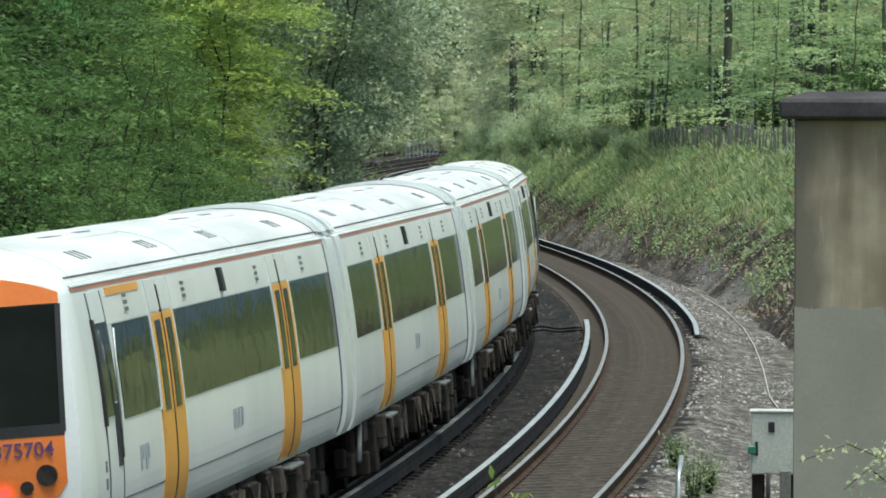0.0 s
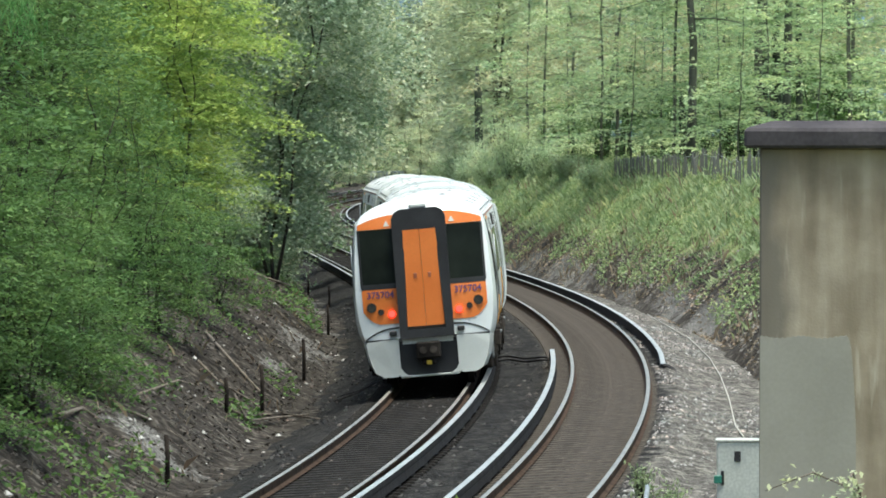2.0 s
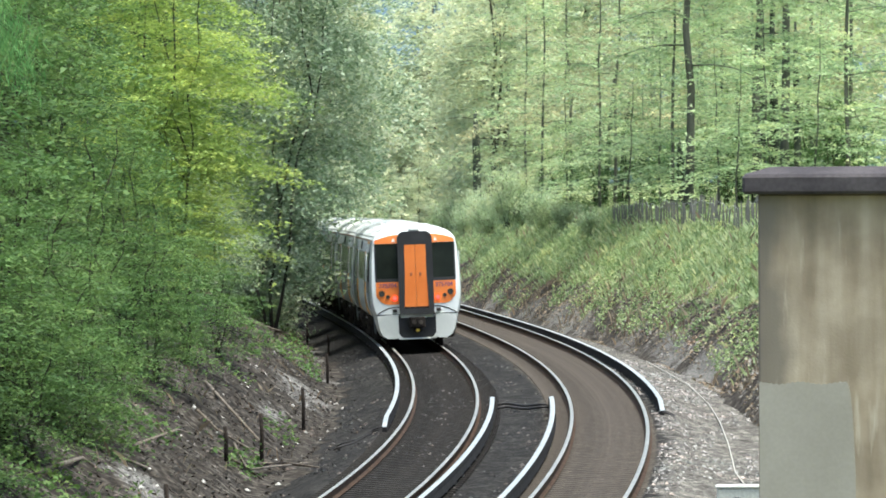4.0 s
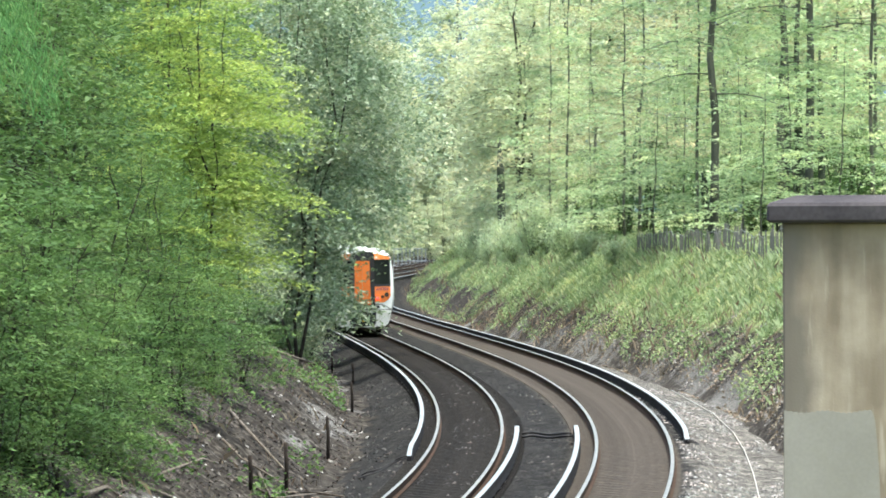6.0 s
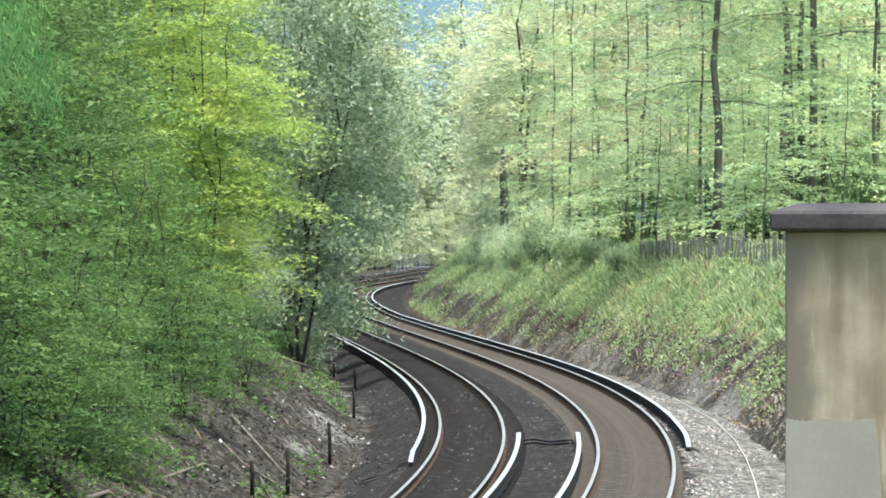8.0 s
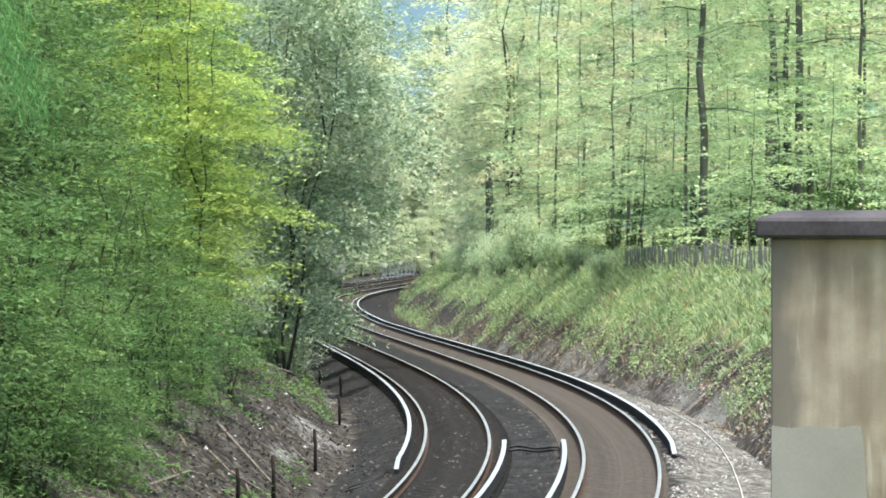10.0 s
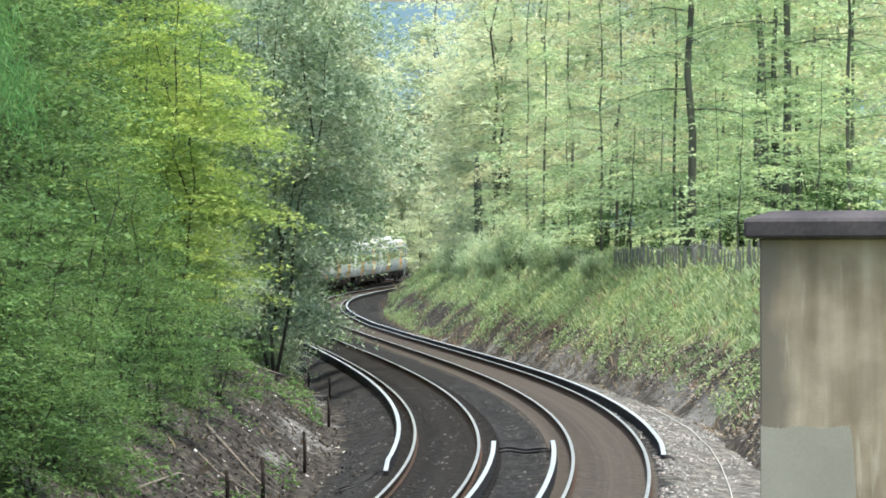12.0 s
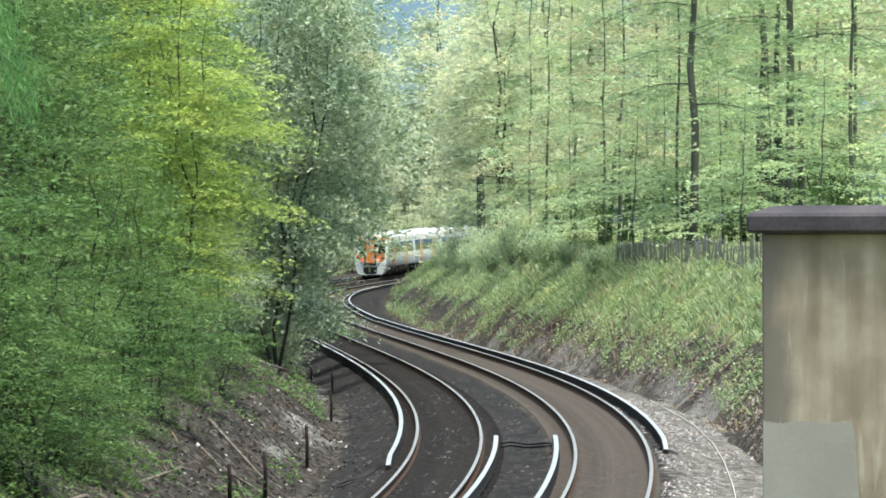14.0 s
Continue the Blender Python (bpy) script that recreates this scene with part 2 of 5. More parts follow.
def stained_wall():
    """Buff render with dark water stains above, a smooth grey repair coat below."""
    m, nt, b = material("stained_render", 0.9)
    co = nt.nodes.new("ShaderNodeTexCoord").outputs["Object"]
    streak = noise_tex(nt, 2.4, 4, co, (2.2, 1, 0.3))
    blot = noise_tex(nt, 2.6, 5, co)
    buff = ramp(nt, streak, [(0.3, (0.25, 0.207, 0.15)), (0.5, (0.34, 0.283, 0.207)), (0.72, (0.48, 0.415, 0.32))])
    dark = ramp(nt, blot, [(0.40, (0.72, 0.71, 0.70)), (0.62, (1.0, 1.0, 1.0))])
    col = mix(nt, 1.0, buff, dark, "MULTIPLY")
    # grey weathering down the corner, its edge ragged
    sep = nt.nodes.new("ShaderNodeSeparateXYZ")
    nt.links.new(co, sep.inputs[0])
    edge = nt.nodes.new("ShaderNodeMath")
    edge.operation, edge.inputs[1].default_value = "MULTIPLY_ADD", 0.42
    nt.links.new(noise_tex(nt, 3.0, 5, co, (1.0, 1.0, 0.7)), edge.inputs[0])
    nt.links.new(sep.outputs[0], edge.inputs[2])
    col = mix(nt, ramp(nt, edge.outputs[0], [(0.30, (0.85, 0.85, 0.85)), (0.46, (0, 0, 0))]), col, (0.165, 0.148, 0.122))
    # pale runs of lime
    run = noise_tex(nt, 5.0, 4, co, (2.6, 1, 0.35))
    col = mix(nt, ramp(nt, run, [(0.60, (0, 0, 0)), (0.72, (0.55, 0.55, 0.55))]), col, (0.52, 0.47, 0.38))
    nt.links.new(col, b.inputs["Base Color"])
    bump(nt, b, noise_tex(nt, 60, 4, co), 0.25, 0.005)
    return m


M["wall"] = stained_wall()
M["repair"] = worn("grey_repair_coat", (0.30, 0.285, 0.243), (0.35, 0.333, 0.287), 1.5, 45, 0.85, 0, 0.05, low=0.93)


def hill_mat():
    m, nt, b = material("hill_with_painted_haze", 1.0)
    # distance haze is painted in as these blue tones
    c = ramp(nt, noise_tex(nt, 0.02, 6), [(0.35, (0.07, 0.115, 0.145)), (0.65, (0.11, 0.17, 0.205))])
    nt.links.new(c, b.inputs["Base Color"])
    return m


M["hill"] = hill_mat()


# ---- building helpers ----
def mesh(name, verts, faces, mats, smooth=False, idx=None):
    me = bpy.data.meshes.new(name)
    me.from_pydata([tuple(v) for v in verts], [], faces)
    for m in (mats if isinstance(mats, (list, tuple)) else [mats]):
        me.materials.append(m)
    if idx is not None:
        me.polygons.foreach_set("material_index", idx)
    if smooth:
        me.polygons.foreach_set("use_smooth", [True] * len(me.polygons))
    me.update()
    return me


def quads_mesh(name, verts, mat):
    """A mesh of loose faces from an (n, corners, 3) array."""
    n, c = verts.shape[:2]
    me = bpy.data.meshes.new(name)
    me.vertices.add(n * c)
    me.vertices.foreach_set("co", np.ascontiguousarray(verts, dtype=np.float32).ravel())
    me.loops.add(n * c)
    me.loops.foreach_set("vertex_index", np.arange(n * c, dtype=np.int32))
    me.polygons.add(n)
    me.polygons.foreach_set("loop_start", np.arange(n, dtype=np.int32) * c)
    me.materials.append(mat)
    me.update(calc_edges=True)
    return me


def part(name, data, parent=None, label=""):
    """Links a mesh as one object under a thing or a part."""
    ob = new(name, data)
    if parent is not None:
        ob.parent = parent
    return tagged(ob, label)


def from_bm(name, bm, mat, smooth=False, bevel=0.0):
    if bevel:
        bmesh.ops.bevel(bm, geom=bm.edges[:], offset=bevel, segments=1, affect="EDGES", clamp_overlap=True)
    me = bpy.data.meshes.new(name)
    bm.to_mesh(me)
    bm.free()
    me.materials.append(mat)
    if smooth:
        me.polygons.foreach_set("use_smooth", [True] * len(me.polygons))
    return me


def boxes(name, specs, mat, bevel=0.01):
    """Boxes given as x0, x1, y0, y1, z0, z1, in one mesh."""
    bm = bmesh.new()
    for x0, x1, y0, y1, z0, z1 in specs:
        v = [bm.verts.new(p) for p in ((x0, y0, z0), (x1, y0, z0), (x1, y1, z0), (x0, y1, z0), (x0, y0, z1), (x1, y0, z1), (x1, y1, z1), (x0, y1, z1))]
        for f in ((3, 2, 1, 0), (4, 5, 6, 7), (0, 1, 5, 4), (1, 2, 6, 5), (2, 3, 7, 6), (3, 0, 4, 7)):
            bm.faces.new([v[i] for i in f])
    return from_bm(name, bm, mat, False, bevel)


def disc(name, c, r, depth, axis, mat, n=20):
    """A short round drum; axis 0, 1 or 2."""
    bm = bmesh.new()
    bmesh.ops.create_cone(bm, cap_ends=True, segments=n, radius1=r, radius2=r, depth=depth)
    rot = {0: pose(0, 0, 0, 0, 90, 0), 1: pose(0, 0, 0, 90, 0, 0), 2: Matrix.Identity(4)}[axis]
    bmesh.ops.transform(bm, matrix=Matrix.Translation(c) @ rot, verts=bm.verts[:])
    return from_bm(name, bm, mat)


def tube(points, radii, sides=6):
    """Vertices and faces of a tapered tube along points."""
    pts = [Vector(p) for p in points]
    vs, fs = [], []
    for i, p in enumerate(pts):
        d = (pts[min(i + 1, len(pts) - 1)] - pts[max(i - 1, 0)])
        d = d.normalized() if d.length > 1e-6 else Vector((0, 0, 1))
        a = d.cross(Vector((0.31, 0.95, 0.05))).normalized()
        b = d.cross(a)
        for k in range(sides):
            w = 2 * math.pi * k / sides
            vs.append(p + radii[i] * (math.cos(w) * a + math.sin(w) * b))
    for i in range(len(pts) - 1):
        for k in range(sides):
            fs.append((i * sides + k, i * sides + (k + 1) % sides, (i + 1) * sides + (k + 1) % sides, (i + 1) * sides + k))
    n = len(vs)
    fs.append(tuple(range(sides - 1, -1, -1)))
    fs.append(tuple(range(n - sides, n)))
    return vs, fs


def tubes(name, specs, mat, sides=6):
    vs, fs = [], []
    for points, radii in specs:
        v, f = tube(points, radii, sides)
        fs += [tuple(i + len(vs) for i in q) for q in f]
        vs += v
    return mesh(name, vs, fs, mat, True)


def vnoise(x, y, seed=0):
    """Smooth value noise over arrays, -1 to 1."""
    def h(i, j):
        v = np.sin(i * 127.1 + j * 311.7 + seed * 74.7) * 43758.5453
        return (v - np.floor(v)) * 2 - 1
    i, j = np.floor(x), np.floor(y)
    u, v = x - i, y - j
    u, v = u * u * (3 - 2 * u), v * v * (3 - 2 * v)
    return (h(i, j) * (1 - u) + h(i + 1, j) * u) * (1 - v) + (h(i, j + 1) * (1 - u) + h(i + 1, j + 1) * u) * v


# ---- the line of the railway ----
STEP = 27.39
BENDS = [-0.00107, -0.00123, -0.00118, -0.00117, -0.00087, -0.00058, -0.00026, -0.00005, 0.00003, -0.00002, -0.00003, 0.00008,
         0.00044, 0.00105, 0.00142, 0.00134, 0.00095, 0.00064, 0.00025, 0.0, 0.0, 0.0, 0.0, 0.0, 0.0, 0.0]
SPACING = 3.509
GAUGE = 0.7525
ARC = np.arange(-64, 700, 1.0)
CURVE = np.interp(ARC, np.arange(len(BENDS)) * STEP, BENDS)
_head = np.cumsum(CURVE) - 0.5 * CURVE
HEAD = _head - np.interp(0, ARC, _head) + 0.11474
_x, _y = np.cumsum(np.sin(HEAD)), np.cumsum(np.cos(HEAD))
LINE_X = _x - np.interp(0, ARC, _x) - 1.25423
LINE_Y = _y - np.interp(0, ARC, _y) + 53.2016
CANT = np.clip(33.489 * CURVE - 0.01725, -0.07, 0.08)


def grade(y):
    """Height of the rails by the distance out."""
    u = (np.clip(y, 50, 640) - 150) / 100
    rise = np.interp(y, [300, 350, 400, 450, 500, 550, 600, 650], [-0.01, 0.05, 0.37, 0.78, 0.96, 1.3, 1.3, 1.2])
    return -0.21157 * u ** 2 + 0.04727 * u ** 3 + 0.00036 * u ** 4 + np.where(np.asarray(y) > 300, rise, 0.0)


def at(s, off, z=0.0):
    """A point at arc s, off metres to the right of the right-hand track's middle, z above its rails."""
    h, c = np.interp(s, ARC, HEAD), np.interp(s, ARC, CANT)
    o, zz = off * np.cos(c) + z * np.sin(c), z * np.cos(c) - off * np.sin(c)
    x, y = np.interp(s, ARC, LINE_X) + o * np.cos(h), np.interp(s, ARC, LINE_Y) - o * np.sin(h)
    return Vector((float(x), float(y), float(zz + grade(y))))


_lx, _ly = LINE_X - SPACING * np.cos(HEAD), LINE_Y + SPACING * np.sin(HEAD)
_ll = np.concatenate([[0], np.cumsum(np.hypot(np.diff(_lx), np.diff(_ly)))])
LEFT_ARC = _ll - np.interp(0, ARC, _ll)


def on_left(s):
    """Arc of the line for an arc length along the left-hand track."""
    return float(np.interp(s, LEFT_ARC, ARC))


def smooth(x, a, b):
    t = np.clip((x - a) / (b - a), 0, 1)
    return t * t * (3 - 2 * t)


def profile(s, off):
    """Height of the ground over the rails' level, and its share of turf."""
    n1 = vnoise(s * 0.22, off * 0.4, 1)
    n2 = vnoise(s * 0.9, off * 1.1, 2)
    foot = 3.35 + 1.2 * smooth(s, 215, 320) - 2.0 * smooth(s, 345, 410) + 1.6 * (1 - smooth(s, 25, 75)) + 0.35 * vnoise(s * 0.12, s * 0, 5)
    r = np.maximum(off - foot, 0)
    lift = smooth(s, 25, 85)
    top = 3.85 + 0.5 * smooth(s, 130, 220)
    right = np.minimum(np.where(r < 0.6, r * 1.25, 0.75 + (r - 0.6) * 0.78), top) + 0.05 * np.maximum(r - 5, 0)
    right = right * lift * (1 - 0.2 * smooth(s, 300, 400))
    left_r = np.maximum(-off - 6.45, 0)
    left = (np.minimum(left_r * 0.62, 5.2) + 0.04 * np.maximum(left_r - 8, 0)) * (1 - 0.95 * smooth(s, 430, 490))
    base = -0.60 + 0.07 * n2 + 0.05 * n1
    rough = smooth(np.maximum(r, left_r), 0.1, 1.2)
    z = base + right + left + rough * (0.1 * n1 + 0.1 * n2)
    turf = smooth(r, 0.8, 2.8) * 0.72 + smooth(left_r, 2.5, 7) * 0.35 - 0.1 * n1
    return z, turf


def chalk_share(s, off):
    """Where pale chalk scree lies: along the foot of both banks."""
    n = vnoise(s * 0.16, off * 0.5, 71) + 0.6 * vnoise(s * 0.5, off * 1.3, 72)
    left = np.exp(-((off + 6.9 + 0.5 * vnoise(s * 0.1, s * 0, 73)) / 0.9) ** 2) * smooth(n, -0.2, 0.7) * (1 - smooth(s, 150, 200)) * 0.7
    right = np.exp(-((off - 3.6) / 0.75) ** 2) * smooth(s, 70, 110) * (0.36 + 0.4 * n) * (1 - smooth(s, 260, 330))
    return np.clip(left + right, 0, 1)


def line_coords(x, y):
    """Arc and offset of plan points."""
    x, y = np.asarray(x, float), np.asarray(y, float)
    s, off = np.empty_like(x), np.empty_like(x)
    for i in range(0, len(x), 20000):
        a, b = x[i:i + 20000], y[i:i + 20000]
        k = np.argmin((a[:, None] - LINE_X[::2]) ** 2 + (b[:, None] - LINE_Y[::2]) ** 2, axis=1) * 2
        dx, dy = a - LINE_X[k], b - LINE_Y[k]
        s[i:i + 20000] = ARC[k] + dx * np.sin(HEAD[k]) + dy * np.cos(HEAD[k])
        off[i:i + 20000] = dx * np.cos(HEAD[k]) - dy * np.sin(HEAD[k])
    return s, off


def ground_height(x, y):
    s, off = line_coords(np.atleast_1d(x), np.atleast_1d(y))
    z, turf = profile(s, off)
    c = np.interp(s, ARC, CANT)
    z = z + grade(np.interp(s, ARC, LINE_Y)) - np.clip(off, -6.5, 3.5) * np.sin(c)
    far = np.hypot(np.atleast_1d(x), np.atleast_1d(y) - 300)
    z = z + 5 * smooth(far, 450, 1000)
    turf = np.maximum(turf, smooth(np.abs(off), 18, 40))
    return z, turf


BED_OFF = [-SPACING - 3.3, -SPACING - 2.2, -SPACING - 1.5, -SPACING - 0.72, -SPACING + 0.72, -SPACING + 1.4, -1.4, -0.9, 0.9, 1.0, 1.35, 1.6, 2.2, 3.1, 4.6]
BED_Z = [-0.75, -0.52, -0.24, -0.2, -0.2, -0.23, -0.23, -0.2, -0.2, -0.175, -0.185, -0.28, -0.44, -0.55, -0.85]


def surface(x, y):
    """The upper of soil and ballast, and the share of turf."""
    z, turf = ground_height(x, y)
    s, off = line_coords(np.atleast_1d(x), np.atleast_1d(y))
    bed = np.interp(off, BED_OFF, BED_Z, left=-9, right=-9) - off * np.sin(np.interp(s, ARC, CANT)) + grade(np.atleast_1d(y))
    return np.maximum(z, bed), turf


def gz(x, y):
    return float(surface(x, y)[0][0])


# ---- the ground ----
def build_ground():
    grow = np.cumsum(1.2 * 1.35 ** np.arange(24))
    xs = np.concatenate([-26 - grow[::-1], np.arange(-26, 26.1, 0.45), 26 + grow])
    ys = np.concatenate([-20 - grow[::-1][4:], np.arange(-20, 60, 5), np.arange(60, 330, 0.9), np.arange(330, 660, 2.5), 660 + grow])
    gx, gy = np.meshgrid(xs, ys)
    z, turf = ground_height(gx.ravel(), gy.ravel())
    nx, ny = len(xs), len(ys)
    i = (np.arange(ny - 1)[:, None] * nx + np.arange(nx - 1)[None]).ravel()
    faces = np.stack([i, i + 1, i + nx + 1, i + nx], 1).tolist()
    me = mesh("ground", np.stack([gx.ravel(), gy.ravel(), z], 1).tolist(), faces, M["bank"], True)
    me.attributes.new("turf", "FLOAT", "POINT").data.foreach_set("value", turf.astype(np.float32))
    me.attributes.new("chalk", "FLOAT", "POINT").data.foreach_set("value", chalk_share(*line_coords(gx.ravel(), gy.ravel())).astype(np.float32))
    tagged(new("ground", me), "grey-brown soil banks with rough grass beside the railway", "ground", kind="structure")


def build_trackbed():
    n = len(BED_OFF)
    ss = np.arange(-60, 660, 1.5)
    vs = [at(s, o, z) for s in ss for o, z in zip(BED_OFF, BED_Z)]
    fs = [(i * n + k, i * n + k + 1, (i + 1) * n + k + 1, (i + 1) * n + k) for i in range(len(ss) - 1) for k in range(n - 1)]
    me = mesh("trackbed", vs, fs, M["bed"], True)
    rust = np.interp(BED_OFF, [-1.5, -0.9, 0.85, 1.05], [0, 1, 1, 0])
    pale = np.interp(BED_OFF, [0.85, 1.1, 1.6, 3.2, 4.6], [0, 0.45, 0.62, 0.6, 0.3])
    for name, share in (("rust", rust), ("pale", pale)):
        me.attributes.new(name, "FLOAT", "POINT").data.foreach_set("value", (np.tile(share, len(ss)) * (np.repeat(1 - smooth(ss, 170, 230), n) if name == "pale" else 1)).astype(np.float32))
    tagged(new("trackbed", me), "dark and rust-brown stone ballast of a two-track railway", "ballast", kind="structure")


def rail_mesh(off, s0, s1, step=1.2, third=False, ends=()):
    """A rail of I shape along the line; a conductor rail is squarer and sits higher."""
    if third:
        sec = [(-0.06, -0.14), (0.06, -0.14), (0.045, -0.02), (0.05, 0.0), (0.05, 0.076), (-0.05, 0.076), (-0.05, 0.0), (-0.045, -0.02)]
        tops = {4}
    else:
        sec = [(-0.07, -0.165), (0.07, -0.165), (0.012, -0.13), (0.012, -0.045), (0.036, -0.035), (0.036, -0.006), (0.028, 0.0), (-0.028, 0.0), (-0.036, -0.006),
               (-0.036, -0.035), (-0.012, -0.045), (-0.012, -0.13)]
        tops = {5, 6, 7}
    ss = np.append(np.arange(s0, s1, step), s1)
    vs, fs, ids, n = [], [], [], len(sec)
    for s in ss:
        dip = 0.0
        for e in ends:
            dip = max(dip, 0.16 * max(0, 1 - abs(s - e) / 2.5) ** 1.5)
        vs += [at(s, off + x, z - dip) for x, z in sec]
    for i in range(len(ss) - 1):
        for k in range(n):
            fs.append((i * n + k, i * n + (k + 1) % n, (i + 1) * n + (k + 1) % n, (i + 1) * n + k))
            ids.append(1 if k in tops else 0)
    fs += [tuple(range(n - 1, -1, -1)), tuple(range(len(vs) - n, len(vs)))]
    ids += [0, 0]
    a, b = ("third_side", "third_top") if third else ("rail_side", "rail_top")
    return mesh("rail", vs, fs, [M[a], M[b]], False, ids)


def build_track(centre, label, thirds):
    thing = tagged(new("railway_track"), label, "railway track", "tracks", "structure")
    for side in (-1, 1):
        part("rail", rail_mesh(centre + side * GAUGE, -60, 660), thing, "steel rail with a polished head and rusty sides")
    for side, s0, s1, ends in thirds:
        o = centre + side * 1.15
        part("conductor_rail", rail_mesh(o, s0, s1, 1.2, True, ends), thing, "pale steel third rail on insulators")
        pots = [(at(s, o)[0] - 0.06, at(s, o)[0] + 0.06, at(s, o)[1] - 0.06, at(s, o)[1] + 0.06, at(s, o)[2] - 0.26, at(s, o)[2] - 0.12) for s in np.arange(s0 + 1, s1, 3.0)]
        part("insulator", boxes("insulator", pots, M["paling"], 0), thing, "row of grey insulators")
    return thing


def build_sleepers(centre, thing, mat):
    bm_me = boxes("sleeper", [(-1.25, 1.25, -0.125, 0.125, -0.1, 0.03)], mat, 0.02)
    s, n, rest = -10.0, 0, []
    while s < 420:
        h, c = np.interp(s, ARC, HEAD), np.interp(s, ARC, CANT)
        m = Matrix.Translation(at(s, centre, -0.215)) @ Matrix.Rotation(-h, 4, "Z") @ Matrix.Rotation(c, 4, "Y") @ pose(0, 0, 0, 0, 0, random.uniform(-0.6, 0.6))
        if n < 290:
            ob = part("sleeper", bm_me, thing)
            ob.matrix_basis = m
        else:
            rest.append(m)
        n += 1
        s += 0.7
    vs, fs = [], []
    for m in rest:
        k = len(vs)
        vs += [m @ v.co for v in bm_me.vertices]
        fs += [tuple(i + k for i in p.vertices) for p in bm_me.polygons]
    tagged(part("far_sleepers", mesh("far_sleepers", vs, fs, mat), thing), kind="stuff")


build_ground()
build_trackbed()
RIGHT_TRACK = build_track(0.05, "rust-brown railway track with a third rail, curving away", [(1, 77.0, 660, (77.0,)), (-1, -60, 87.6, (87.6,))])
LEFT_TRACK = build_track(-SPACING, "dark-ballasted railway track with a third rail, curving away", [(-1, 77.2, 660, (77.2,)), (0.95, -60, 89.5, (89.5,))])

# far hill and the closing woods behind the bend
hx = np.linspace(-900, 900, 60)
hv, hf = [], []
for x in hx:
    top = 78 + 14 * math.sin(x * 0.004 + 1) + 4 * float(vnoise(np.array([x * 0.03]), np.array([0.0]), 9)[0])
    hv += [(x, 2200, -20), (x, 2300, top), (x, 2600, -20)]
for i in range(len(hx) - 1):
    for k in range(2):
        hf.append((i * 3 + k, (i + 1) * 3 + k, (i + 1) * 3 + k + 1, i * 3 + k + 1))
tagged(new("backdrop", mesh("backdrop", hv, hf, M["hill"], True)), "wooded hill far behind the trees, its haze painted as blue", "hill", kind="structure")


# ---- the train ----
# half cross-section of the body: distance from the middle, height over the rails
SEC = [(1.24, 0.92), (1.33, 1.08), (1.385, 1.35), (1.40, 1.65), (1.395, 2.0), (1.375, 2.45), (1.335, 2.9), (1.28, 3.26), (1.235, 3.36)]
ROOF = [(1.235, 3.36), (1.15, 3.47), (0.98, 3.58), (0.72, 3.68), (0.38, 3.75), (0.0, 3.775)]


def rounded(points, n=3):
    """More points along a smooth curve through the given ones."""
    out = []
    for i in range(len(points) - 1):
        a, b = points[max(i - 1, 0)], points[i]
        c, d = points[i + 1], points[min(i + 2, len(points) - 1)]
        for k in range(n):
            t = k / n
            out.append(tuple(0.5 * (2 * q + (r - p) * t + (2 * p - 5 * q + 4 * r - w) * t * t + (3 * q - p - 3 * r + w) * t ** 3) for p, q, r, w in zip(a, b, c, d)))
    return out + [points[-1]]


SEC, ROOF = rounded(SEC), rounded(ROOF)


def side_x(z):
    return float(np.interp(z, [p[1] for p in SEC], [p[0] for p in SEC]))


def side_panel(side, y0, y1, z0, z1, proud, mat):
    """A thin panel that follows the car's side."""
    zs = [z0] + [z for _, z in SEC if z0 < z < z1] + [z1]
    vs, fs = [], []
    for z in zs:
        x = side_x(z)
        vs += [(side * (x + proud), y0, z), (side * (x + proud), y1, z), (side * (x - 0.03), y0, z), (side * (x - 0.03), y1, z)]
    for i in range(len(zs) - 1):
        a, b = i * 4, i * 4 + 4
        fs += [(a, a + 1, b + 1, b), (a + 2, a, b, b + 2), (a + 1, a + 3, b + 3, b + 1)]
    t = (len(zs) - 1) * 4
    fs += [(0, 2, 3, 1), (t, t + 1, t + 3, t + 2)]
    if side < 0:
        fs = [f[::-1] for f in fs]
    return mesh("panel", vs, fs, mat)


def face_y(x, z):
    """The cab front: raked back above the waist, rounded towards the corners."""
    return -10.18 + 0.34 * max(0.0, (z - 1.7) / 2.1) ** 1.6 + 0.20 * (abs(x) / 1.3) ** 2.4


def face_w(z):
    if z <= 3.36:
        return side_x(z) * (0.93 + 0.035 * smooth(np.array(z), 0.9, 2.0))
    return float(np.interp(z, [p[1] for p in ROOF], [p[0] for p in ROOF])) * 0.96


